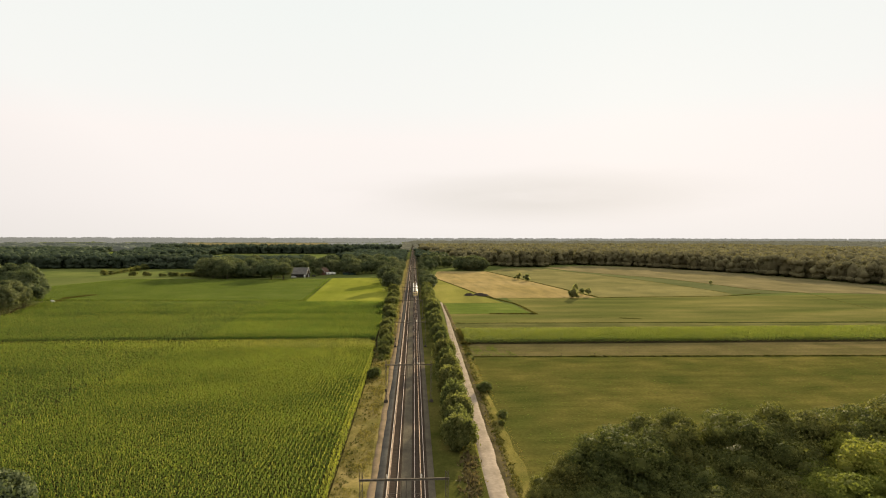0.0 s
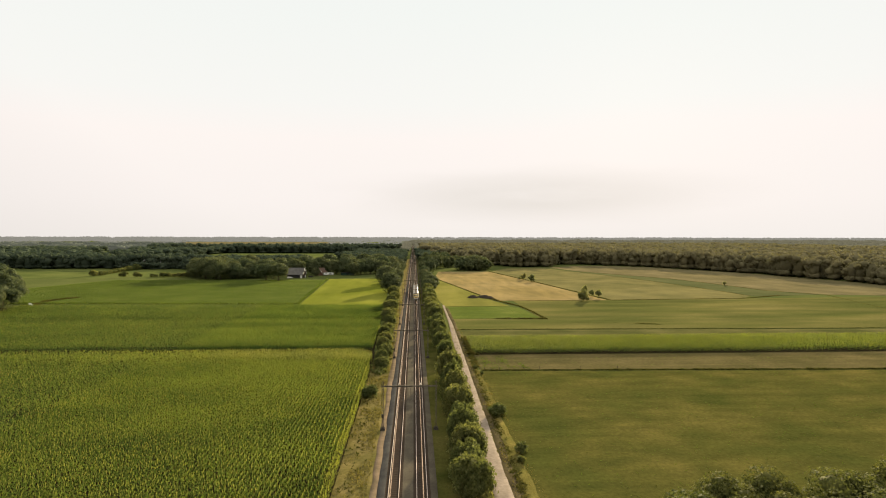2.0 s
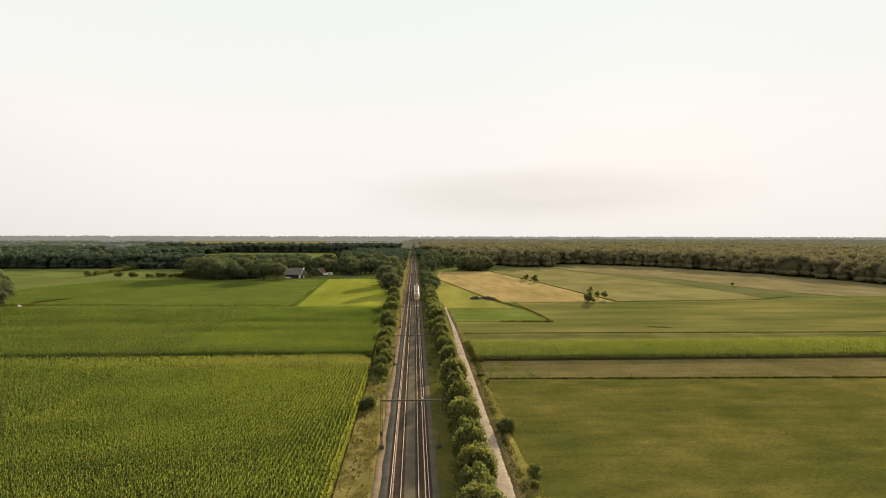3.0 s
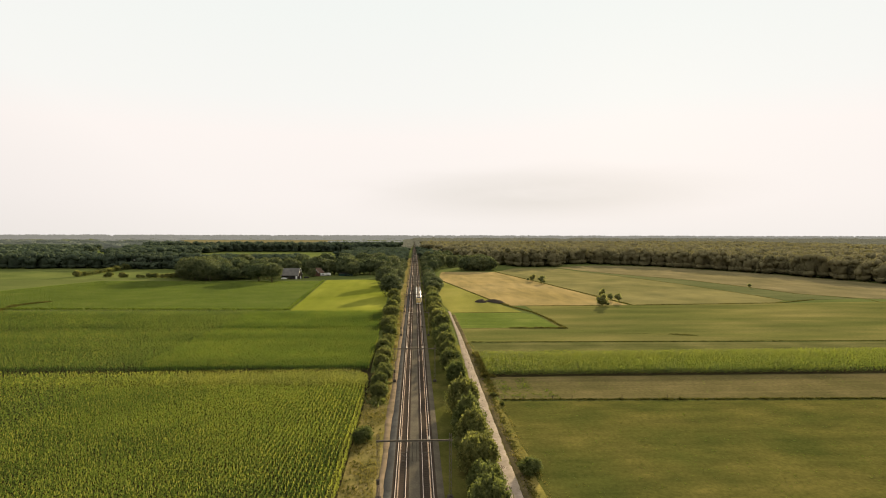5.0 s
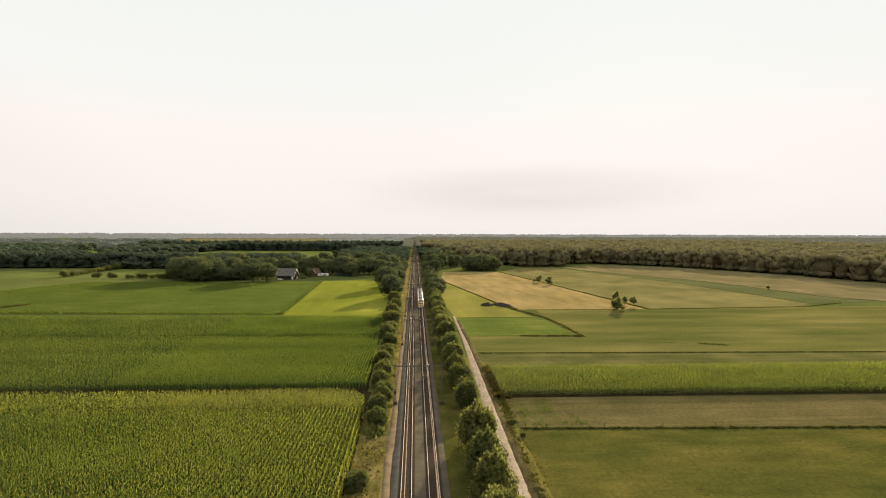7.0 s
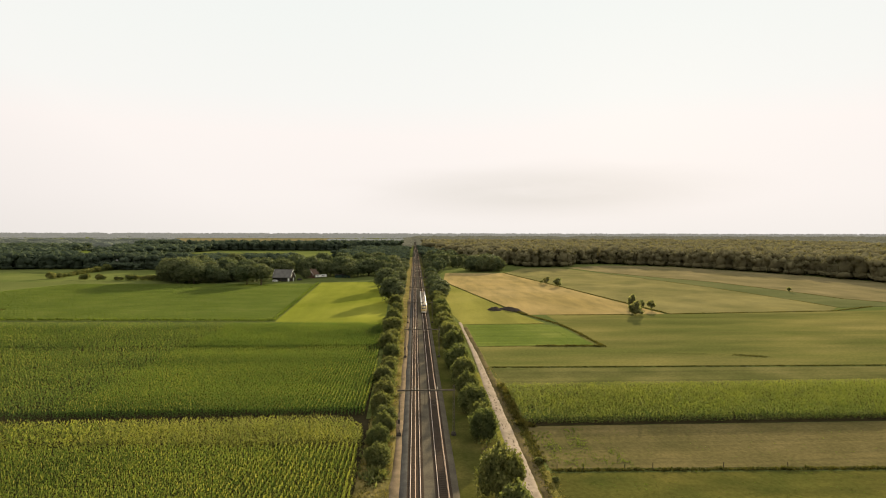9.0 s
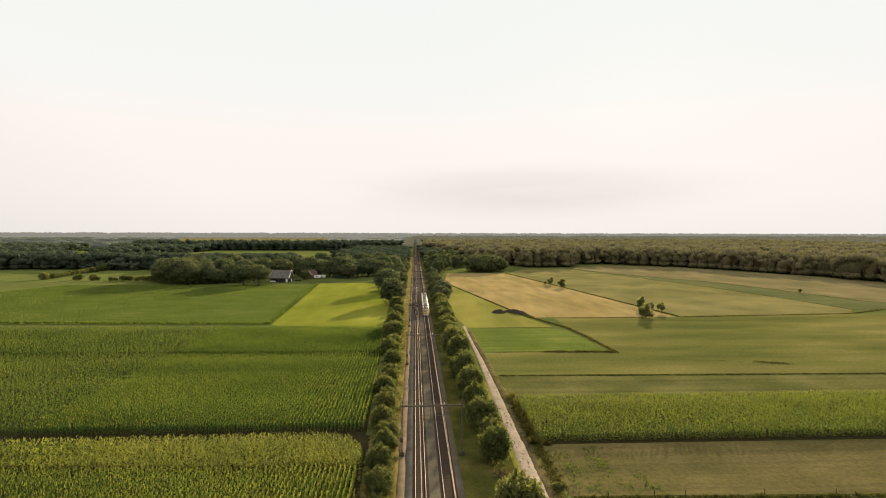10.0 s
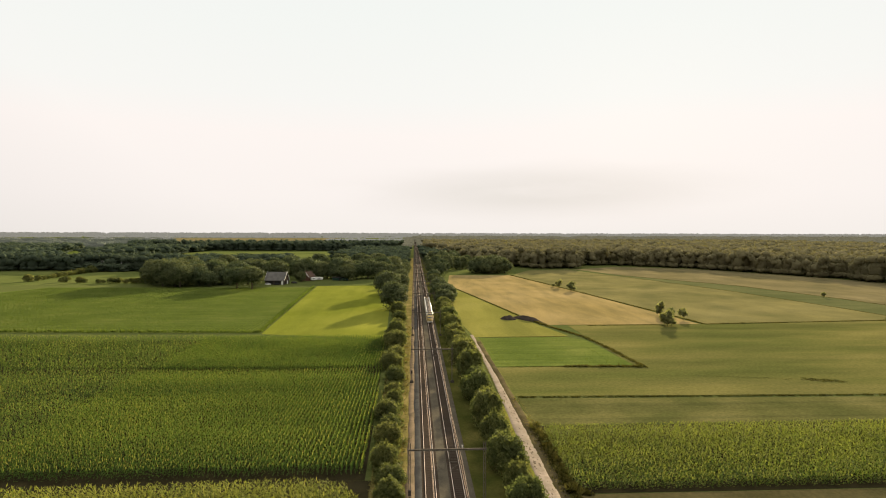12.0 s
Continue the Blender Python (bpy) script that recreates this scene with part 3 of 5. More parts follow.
def farm_path():
    """A worn path with ragged edges and two wheel ruts."""
    ys = np.arange(-60, 312, 0.75)
    cols = ((-1.0, -0.03), (-0.93, 0.075), (-0.4, 0.085), (0.0, 0.092), (0.4, 0.085), (0.93, 0.075), (1.0, -0.03))
    v = []
    for y in ys:
        w = path_w(y)
        l, r = 0.2 * noise.noise((y * 0.09, 4.0, 1.0)) + rng.uniform(-0.02, 0.02), 0.2 * noise.noise((y * 0.09, 7.0, 1.0)) + rng.uniform(-0.02, 0.02)
        for u, z in cols:
            v.append((path_x(y) + u * w + (l if u < -0.9 else r if u > 0.9 else 0), y, z + (rng.uniform(-0.006, 0.006) if z > 0 else 0)))
    n = len(cols)
    q = [(j * n + i, j * n + i + 1, (j + 1) * n + i + 1, (j + 1) * n + i) for j in range(len(ys) - 1) for i in range(n - 1)]
    return tagged(new("path", mesh_of("path", v, q, None, (M_PATH,))), "pale worn farm path with stained ragged edges", "path", kind="structure")


farm_path()
ragged("path_ditch", -0.1, 1.35, -60, 300, 0.8, 0.22, 0.082, M_DITCH, "shallow brown ditch beside the farm path", "ditch", lambda y: path_x(y) + path_w(y))
ragged("bank_grass", -1.5, 0.1, -60, 230, 0.8, 0.25, 0.07, M_BANK, "grass bank between hedge and path, sunlight in its colour", "verge", lambda y: path_x(y) - path_w(y))


def path_dirt():
    """Trodden dark dung and mud down the middle of the path."""
    v, t = [], []
    for k in range(130):
        y = rng.uniform(120, 240)
        x, r, n = path_x(y) + rng.normal(0, 0.33), rng.uniform(0.03, 0.17), len(v)
        stretch = rng.uniform(1.0, 7.0)
        v.append((x, y, 0.106))
        for i in range(9):
            a, s = 2 * math.pi * i / 9, r * rng.uniform(0.6, 1.3)
            v.append((x + s * math.cos(a), y + stretch * s * math.sin(a), 0.088))
        t += [(n, n + 1 + i, n + 1 + (i + 1) % 9) for i in range(9)]
    return tagged(new("path_dirt", mesh_of("path_dirt", v, None, t, (M_DUNG,))), "dark trodden dirt along the middle of the path", "dirt", kind="stuff")


path_dirt()


def extrude_along(profile, y0, y1, step, close=True):
    """A long body of one cross-section (x, z) along y."""
    ys = np.arange(y0, y1 + 0.01, step)
    n = len(profile)
    v = np.array([(x, y, z) for y in ys for x, z in profile])
    q = [(j * n + i, j * n + (i + 1) % n, (j + 1) * n + (i + 1) % n, (j + 1) * n + i) for j in range(len(ys) - 1) for i in range(n if close else n - 1)]
    return v, np.array(q)


# ballast bed, rounded shoulders
v, q = extrude_along([(-4.75, -0.05), (-4.45, 0.12), (-3.75, 0.30), (3.65, 0.30), (4.3, 0.12), (4.55, -0.05)], -60, 4500, 20, False)
tagged(new("ballast_bed", mesh_of("ballast_bed", v, q, None, (M_BALLAST,))), "brown-grey crushed stone ballast bed", "ballast", kind="structure")
v, q = extrude_along([(-4.6, 0.03), (-4.48, 0.14), (-3.76, 0.322), (-3.34, 0.318), (-3.3, 0.28)], -60, 1200, 20, False)
tagged(new("cess_gravel", mesh_of("cess_gravel", v, q, None, (M_GRAVEL,))), "fresh grey gravel along the ballast edge", "gravel", kind="structure")

for s in (-1, 1):
    v, q = extrude_along([(s * 2.05 - 1.3, 0.29), (s * 2.05 - 1.2, 0.306), (s * 2.05 + 1.2, 0.306), (s * 2.05 + 1.3, 0.29)], -60, 4500, 20, False)
    tagged(new("crib_ballast", mesh_of("crib_ballast", v, q, None, (M_CRIB,))), "rust-stained dark ballast between the sleepers", "ballast", kind="structure")

# ---- railway ----
GAUGE, SPACE = 0.7525, 2.05


def rail_mesh():
    prof = [(-0.075, 0.0), (0.075, 0.0), (0.075, 0.015), (0.012, 0.045), (0.012, 0.11), (0.036, 0.125), (0.036, 0.165), (-0.036, 0.165), (-0.036, 0.125), (-0.012, 0.11), (-0.012, 0.045), (-0.075, 0.015)]
    v, q = extrude_along(prof, -60, 4500, 40)
    slot = np.tile(np.array([1, 1, 1, 1, 1, 0, 0, 0, 1, 1, 1, 1]), len(q) // 12)
    return mesh_of("rail", v, q, None, (M_RAIL, M_RUST), slot)


def sleeper_mesh():
    bm = bmesh.new()
    box(bm, -1.26, 1.26, -0.13, 0.13, -0.1, 0.035, 0.02)
    for s in (-1, 1):
        box(bm, s * GAUGE - 0.17, s * GAUGE + 0.17, -0.1, 0.1, 0.03, 0.06)
    return from_bm("sleeper", bm, M_SLEEPER)


RAIL, SLEEPER = rail_mesh(), sleeper_mesh()


def track(x, label):
    t = tagged(new("railway_track"), label, "railway track", "tracks of the railway")
    t.matrix_basis = pose(x, 0, 0.285)
    for s in (-1, 1):
        part("rail", RAIL, None, t, "polished steel rail with rusty web", pose(s * GAUGE, 0, 0.04))
    base = np.array([p.co[:] for p in SLEEPER.vertices])
    faces = [tuple(p.vertices) for p in SLEEPER.polygons]
    quads = np.array([f for f in faces if len(f) == 4])
    tris = np.array([f for f in faces if len(f) == 3]).reshape(-1, 3)
    ys = np.concatenate([np.arange(40, 70, 0.6), np.arange(250, 520, 0.6)])
    vs = (base[None] + np.stack([0 * ys, ys, 0 * ys], 1)[:, None]).reshape(-1, 3)
    add = (np.arange(len(ys)) * len(base))[:, None, None]
    far = part("sleeper_bed", mesh_of("sleeper_bed", vs, (quads[None] + add).reshape(-1, 4), (tris[None] + add).reshape(-1, 3) if len(tris) else None, (M_SLEEPER,)), None, t)
    tagged(far, kind="stuff")
    return t


TRACKS = [track(-SPACE, "polished double rails on concrete sleepers, empty line"), track(SPACE, "polished double rails on concrete sleepers under the train")]


def lattice_post(height):
    bm = bmesh.new()
    w = 0.17
    for sx in (-1, 1):
        for sy in (-1, 1):
            rod(bm, (sx * w, sy * w, 0), (sx * w * 0.75, sy * w * 0.75, height), 0.035, sides=4)
    n = 14
    for i in range(n):
        z0, z1 = height * i / n, height * (i + 1) / n
        s = 1 if i % 2 else -1
        for a in (-1, 1):
            rod(bm, (s * w, a * w, z0), (-s * w, a * w, z1), 0.018, sides=4)
            rod(bm, (a * w, s * w, z0), (a * w, -s * w, z1), 0.018, sides=4)
    return from_bm("post", bm, M_GALV)


def portal_beam():
    bm = bmesh.new()
    box(bm, -5.4, 5.4, -0.09, 0.09, 8.45, 8.48)
    box(bm, -5.4, 5.4, -0.09, 0.09, 8.66, 8.69)
    box(bm, -5.35, 5.35, -0.015, 0.015, 8.47, 8.67)
    for i in range(15):
        x = -4.9 + i * 0.7
        box(bm, x - 0.015, x + 0.015, -0.08, 0.08, 8.47, 8.67)
    return from_bm("beam", bm, M_GALV)


def insulator():
    bm = bmesh.new()
    rod(bm, (0, 0, 0), (0, 0, 0.5), 0.04, sides=6)
    for i in range(5):
        rod(bm, (0, 0, 0.06 + i * 0.09), (0, 0, 0.10 + i * 0.09), 0.11, 0.07, 8)
    return from_bm("insulator", bm, M_PORC)


def drop_arm(side):
    """A hanging post with a bracket that reaches over the track."""
    bm = bmesh.new()
    x = side * 0.28
    rod(bm, (x, 0, 8.4), (x, 0, 5.6), 0.05, sides=6)
    rod(bm, (x, 0, 6.95), (side * SPACE, 0, 6.85), 0.03, sides=5)
    rod(bm, (x, 0, 5.75), (side * SPACE, 0, 6.8), 0.03, sides=5)
    rod(bm, (x + side * 0.5, 0, 5.95), (side * (SPACE + 0.15), 0, 5.6), 0.022, sides=5)
    return from_bm("cantilever_arm", bm, M_GALV)


def footing():
    bm = bmesh.new()
    box(bm, -0.45, 0.45, -0.45, 0.45, -0.3, 0.55, 0.06)
    box(bm, -0.3, 0.3, -0.3, 0.3, 0.55, 0.7, 0.03)
    return from_bm("footing", bm, M_BASE)


def switch_box():
    bm = bmesh.new()
    box(bm, -0.22, 0.22, -0.16, 0.16, 2.55, 3.2, 0.03)
    box(bm, -0.26, 0.26, -0.2, 0.2, 3.2, 3.25)
    rod(bm, (0, 0.17, 2.55), (0, 0.17, 0.5), 0.03)
    return from_bm("switch_box", bm, M_BASE)


POST, BEAM, INSUL, FOOT, BOX = lattice_post(9.25), portal_beam(), insulator(), footing(), switch_box()
ARMS = [drop_arm(-1), drop_arm(1)]


def portal(y):
    p = tagged(new("catenary_portal"), "dark galvanised lattice portal spanning both railway tracks", "catenary portal", "portals along the railway")
    p.matrix_basis = pose(0, y, 0)
    for s in (-1, 1):
        part("post", POST, None, p, m=pose(s * 5.1, 0, 0.3))
        part("footing", FOOT, None, p, "dark concrete footing", pose(s * 5.1, 0, 0))
        part("insulator", INSUL, None, p, "brown porcelain insulator", pose(s * SPACE, 0, 8.71))
    for a in ARMS:
        part("cantilever_arm", a, None, p)
    part("beam", BEAM, None, p)
    part("switch_box", BOX, None, p, "dark switch box on the post", pose(-5.1, -0.36, 0))
    return p


PORTALS = [3.5, 64.5, 122.8, 184.6, 248.0] + [248.0 + 62.3 * i for i in range(1, 22)]
for y in PORTALS:
    portal(y)


def wire_mesh(name, x, heights, radius):
    """A wire through (y, z) points."""
    pts = np.array(heights)
    prof = [(-radius, 0), (0, radius), (radius, 0), (0, -radius)]
    v = np.array([(x + a, y, z + b) for y, z in pts for a, b in prof])
    q = [(j * 4 + i, j * 4 + (i + 1) % 4, (j + 1) * 4 + (i + 1) % 4, (j + 1) * 4 + i) for j in range(len(pts) - 1) for i in range(4)]
    return mesh_of(name, v, q, None, (M_WIRE,))


def overhead_line(x):
    o = tagged(new("overhead_line"), "thin copper contact and carrier wires over the track", "overhead line", "wires over the tracks")
    sag = []
    for a, b in zip(PORTALS[:-1], PORTALS[1:]):
        for k in range(8):
            u = k / 8
            sag.append((a + (b - a) * u, 6.9 - 0.75 * 4 * u * (1 - u)))
    part("carrier_wire", wire_mesh("carrier_wire", x, sag, 0.026), None, o)
    for d in (-0.04, 0.04):
        part("contact_wire", wire_mesh("contact_wire", x + d, [(y, 5.6) for y in PORTALS], 0.02), None, o)
    bm = bmesh.new()
    for y, z in sag[:80]:
        if z < 6.85:
            rod(bm, (x, y, 5.6), (x, y, z), 0.008, sides=3)
    tagged(part("dropper_wires", bm, M_WIRE, o), kind="stuff")


for s in (-1, 1):
    overhead_line(s * SPACE)

# ---- crops ----


def inside(px, py, poly):
    """Which points lie in a polygon."""
    hit = np.zeros(len(px), bool)
    n = len(poly)
    for i in range(n):
        (x0, y0), (x1, y1) = poly[i], poly[(i + 1) % n]
        cross = ((y0 > py) != (y1 > py))
        with np.errstate(divide="ignore", invalid="ignore"):
            at = (x1 - x0) * (py - y0) / (y1 - y0 if y1 != y0 else 1e-9) + x0
        hit ^= cross & (px < at)
    return hit


def rows_in(poly, gap, step, along, rng):
    """Planting places in rows that run along 'x' or 'y'."""
    xs, ys = [p[0] for p in poly], [p[1] for p in poly]
    u = np.arange(min(xs), max(xs), gap if along == "y" else step)
    w = np.arange(min(ys), max(ys), step if along == "y" else gap)
    X, Y = np.meshgrid(u, w)
    X, Y = X.ravel(), Y.ravel()
    X = X + rng.normal(0, 0.05 if along == "y" else step * 0.3, len(X))
    Y = Y + rng.normal(0, step * 0.3 if along == "y" else 0.05, len(Y))
    keep = inside(X, Y, poly) & (rng.random(len(X)) > 0.03)
    return X[keep], Y[keep]


def maize(name, label, beds, sunny, leaf, height=2.25):
    """Tall maize: every plant has arching leaves up the stalk and a tassel; where sunny(x, y) is over a throw of the
    dice the leaves take a sunlit colour. beds: polygon, row gap, step, way, leaves, leaf length.
    """
    vs, qs, sl, base = [], [], [], 0
    for poly, gap, step, way, leaves, length in beds:
        x, y = rows_in(poly, gap, step, way, rng)
        n = len(x)
        wave = np.array([noise.noise((a * 0.045, b * 0.045, 3.0)) for a, b in zip(x, y)])
        h = height * (1 + 0.10 * wave + rng.normal(0, 0.06, n))
        k = np.tile((np.arange(leaves) + 0.5) / leaves, n)
        X, Y, Hh = np.repeat(x, leaves), np.repeat(y, leaves), np.repeat(h, leaves)
        root = np.stack([X, Y, Hh * (0.12 + 0.74 * k)], 1)
        lean = np.radians(rng.uniform(34, 76, n * leaves)) * (1.1 - 0.4 * k)
        # leaves fan out along the row and leave a dark gap between the rows
        fan = (np.pi / 2 if way == "y" else 0.0) + np.pi * rng.integers(0, 2, n * leaves) + rng.normal(0, 0.5, n * leaves)
        v, q = blades(root, length * rng.uniform(0.75, 1.2, n * leaves), length * 0.32 * rng.uniform(0.8, 1.25, n * leaves), lean, rng, fan if step < 0.5 else None)
        vs.append(v)
        qs.append(q + base)
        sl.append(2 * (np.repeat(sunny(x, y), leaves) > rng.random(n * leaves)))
        base += len(v)
        v, q = blades(np.stack([x, y, h * 0.78], 1), h * 0.28, np.full(n, 0.09 + 0.07 * (step > 0.6)), np.radians(rng.uniform(0, 26, n)), rng)
        vs.append(v)
        qs.append(q + base)
        sl.append(np.ones(len(q), int))
        base += len(v)
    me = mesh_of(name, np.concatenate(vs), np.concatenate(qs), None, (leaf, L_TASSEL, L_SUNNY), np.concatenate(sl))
    return tagged(new(name, me), label, "maize", kind="stuff")


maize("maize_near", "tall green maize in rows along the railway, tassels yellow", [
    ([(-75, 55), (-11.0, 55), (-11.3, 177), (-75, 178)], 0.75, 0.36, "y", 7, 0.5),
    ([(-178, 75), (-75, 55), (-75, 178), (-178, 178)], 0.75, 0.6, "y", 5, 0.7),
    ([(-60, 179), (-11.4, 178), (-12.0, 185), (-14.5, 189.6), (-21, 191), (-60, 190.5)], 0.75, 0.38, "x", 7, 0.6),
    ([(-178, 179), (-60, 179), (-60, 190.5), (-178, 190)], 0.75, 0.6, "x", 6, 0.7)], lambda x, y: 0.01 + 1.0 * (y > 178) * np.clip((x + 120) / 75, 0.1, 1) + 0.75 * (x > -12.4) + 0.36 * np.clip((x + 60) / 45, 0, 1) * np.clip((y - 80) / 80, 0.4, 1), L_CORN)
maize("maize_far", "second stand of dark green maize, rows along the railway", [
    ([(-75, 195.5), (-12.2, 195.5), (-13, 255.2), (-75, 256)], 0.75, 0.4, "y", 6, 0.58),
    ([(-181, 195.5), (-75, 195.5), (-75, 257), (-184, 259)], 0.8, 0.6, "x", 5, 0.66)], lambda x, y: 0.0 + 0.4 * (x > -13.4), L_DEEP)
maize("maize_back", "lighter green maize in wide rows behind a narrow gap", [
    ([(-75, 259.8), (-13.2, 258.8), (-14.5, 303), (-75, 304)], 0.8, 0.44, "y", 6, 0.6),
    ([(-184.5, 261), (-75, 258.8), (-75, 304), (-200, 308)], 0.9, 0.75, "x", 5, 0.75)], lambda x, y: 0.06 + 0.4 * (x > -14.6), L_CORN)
# fewer sunlit-coloured leaves at the front, so its shade is in the colour
maize("maize_strip", "strip of tall yellow-green maize between stubble and grass", [
    ([(19.5, 189.1), (120, 188.5), (120, 213.2), (19.5, 213.2)], 0.75, 0.38, "x", 8, 0.55),
    ([(120, 188.5), (272, 187.5), (272, 213.2), (120, 213.2)], 0.8, 0.55, "x", 6, 0.62)], lambda x, y: 0.45 + 0.53 * np.clip((y - 191) / 10, 0, 1), L_CORN, 1.95)


def low_crop():
    poly = [(-63, 320), (-73.5, 485), (-248, 488), (-292, 332)]
    x, y = rows_in(poly, 1.6, 1.3, "y", rng)
    n = len(x)
    v, q = blades(np.repeat(np.stack([x, y, 0 * x], 1), 4, 0), rng.uniform(0.4, 0.75, 4 * n), np.full(4 * n, 0.5), np.radians(rng.uniform(35, 75, 4 * n)), rng)
    # a taller rough row along the near and east edges
    e = np.concatenate([np.stack([np.linspace(-290, -62, 700), np.linspace(330, 319, 700)], 1), np.stack([np.linspace(-62.5, -73, 450), np.linspace(319, 486, 450)], 1)])
    e = np.repeat(e + rng.normal(0, 0.5, e.shape), 5, 0)
    v2, q2 = blades(np.concatenate([e, np.zeros((len(e), 1))], 1), rng.uniform(0.9, 1.7, len(e)), np.full(len(e), 0.35), np.radians(rng.uniform(5, 55, len(e))), rng)
    me = mesh_of("low_crop", np.concatenate([v, v2]), np.concatenate([q, q2 + len(v)]), None, (L_CROP,))
    return tagged(new("low_crop", me), "low dense green crop with a rough taller edge", "crop", kind="stuff")


low_crop()

# ---- trees and bushes ----
OAK = Plants("oak_tree", "big dense dark green oak beside the meadow", "tree", L_OAK, 3, 6.6, 14.8, 2.0, 110, 56000, 0.23, 0.4, "oaks beside the meadow", 0.8, clump_lobes, 0.42, 0.9)
HEDGE = Plants("hedge_bush", "rounded leafy hedge bush beside the railway", "bush", L_BUSH, 6, 2.9, 5.0, 0.0, 26, 5200, 0.33, 0.09, "hedge bushes along the railway", 1.0, shoot_lobes, 0.95, 1.5)
TREE = Plants("field_tree", "broad dark green deciduous tree", "tree", L_TREE, 6, 6.4, 12.0, 0.4, 30, 3600, 0.78, 0.35, "trees round the farm", 0.9, dome_lobes, 0.5, 0.7)
YARD = Plants("field_tree", "broad round tree with a bare trunk beside the barn", "tree", L_TREE, 2, 6.4, 12.0, 2.4, 40, 4200, 0.7, 0.4, "trees round the farm", 0.85, dome_lobes, 0.45, 0.7)
SHRUB = Plants("shrub", "small dark shrub on a ditch edge", "bush", L_BUSH, 3, 1.5, 2.2, 0.05, 10, 900, 0.3, 0.05, "shrubs along the ditches", 0.9, dome_lobes)

AIRY = Plants("field_bush", "small airy bush on a field boundary", "bush", L_AIRY, 4, 1.5, 3.0, 0.5, 9, 700, 0.3, 0.06, "bushes on the field boundaries", 0.9, lobes_of, 0.9, 1.5)

for x, y, s in ((19.5, 62, 0.72), (26, 64, 0.97), (33.5, 66, 0.98), (41, 65, 1.0), (49, 66, 0.97), (57, 67, 1.0), (65, 68, 1.03), (73, 69, 1.05), (82, 70, 1.05), (22, 54, 0.85), (30, 56, 0.9), (38, 55, 0.85), (79, 60, 0.95), (91, 68, 1.0)):
    OAK.put(x + rng.uniform(-1.3, 1.3), y + rng.uniform(-1.0, 1.0), s * rng.uniform(1.04, 1.12), 0.97 if y > 61 else 0.84)
YOUNG = Plants("oak_tree", "young yellow-green oak before darker trees", "tree", L_LIGHT, 1, 6.4, 14.8, 2.0, 110, 56000, 0.23, 0.4, "oaks beside the meadow", 0.8, clump_lobes, 0.42, 0.9)
for x, y, s in ((46.5, 54, 0.95), (53.5, 57.5, 1.08), (62, 60, 1.1), (71, 62, 1.05)):
    YOUNG.put(x, y, s, 0.98)
TREE.put(-51.8, 72, 0.62, 1.0, label="leafy tree standing in the maize", group="trees at the end of the maize")

# hedge between the line and the path: place and width of each bush
for x, y, w in ((9.4, 95.5, 5.3), (9.2, 101.5, 5.0), (9.8, 108, 5.1), (9.6, 115.5, 4.9), (10.2, 123.5, 4.8), (10.0, 131, 5.1), (10.0, 139.7, 5.5), (10.2, 149.2, 5.5), (10.0, 159.8, 5.8), (10.3, 181.5, 5.3), (10.4, 189.5, 3.9), (10.2, 197.3, 6.1), (9.8, 206, 5.5), (9.9, 217, 6.6), (10.6, 226.5, 4.6), (9.8, 235, 6.5), (10.4, 244, 4.8), (10.2, 253.5, 6.8), (9.2, 267, 7.3)):
    w *= 1.12 if y < 165 else 1.0
    high = (w + 0.8) * rng.uniform(0.94, 1.06)
    HEDGE.put(x, y, w / 5.8, high / (5.0 * w / 5.8))
    if rng.random() < 0.35:
        HEDGE.put(x + rng.uniform(-1.6, 1.0), y + 4.2, 0.45, 1.0)
y = 277.0
while y < 378:
    s = rng.uniform(0.95, 1.22)
    HEDGE.put(9.8 + rng.uniform(-0.7, 0.7), y, s, rng.uniform(0.95, 1.2))
    y += s * rng.uniform(5.6, 7.4)
for x, y, s in ((11, 392, 0.8), (13, 408, 0.95), (10, 428, 0.8), (11, 452, 0.9), (12, 480, 0.75), (9.5, 505, 0.75), (11, 540, 0.8), (12, 580, 0.75), (10, 620, 0.8), (11, 665, 0.8), (12, 720, 0.8), (11, 770, 0.85)):
    TREE.put(x, y, s, 0.85, label="leafy tree in the hedge beside the railway", group="hedge trees along the railway")

# hedge west of the line
for x, y, w in ((-9.5, 145, 3.7), (-8.3, 172, 4.5), (-8.6, 180, 4.0), (-8.2, 187, 4.3), (-8.0, 193, 4.2), (-9.6, 198.5, 4.3), (-9.5, 209, 4.9), (-9.0, 216, 3.8), (-10.2, 221.5, 5.0), (-9.2, 232, 3.2), (-9.6, 240, 3.4), (-9.0, 250, 5.0), (-10.7, 262, 6.2), (-9.8, 272, 4.5), (-10.3, 281, 4.4), (-10.8, 290, 7.4), (-10.7, 302, 7.2), (-10.6, 315, 4.8), (-10.9, 328, 4.6), (-10.8, 345, 5.6), (-11.6, 360, 7.2)):
    HEDGE.put(x + rng.uniform(-0.3, 0.3), y, w / 5.8, rng.uniform(0.85, 1.2))
    if rng.random() < 0.7:
        HEDGE.put(x + rng.uniform(-1.8, 1.4), y + rng.uniform(2.5, 4.5), w / 5.8 * rng.uniform(0.4, 0.65), rng.uniform(0.8, 1.2))
for x, y, s in ((-14.5, 379, 1.12), (-20, 436, 1.2), (-11.5, 430, 0.6), (-13, 470, 0.85), (-14, 500, 0.9), (-16, 540, 1.0), (-13, 575, 0.85), (-24, 560, 0.95), (-13, 610, 0.8), (-15, 650, 0.85)):
    TREE.put(x, y, s, 1.0, label="tall dark tree standing beside the railway", group="trees beside the railway")

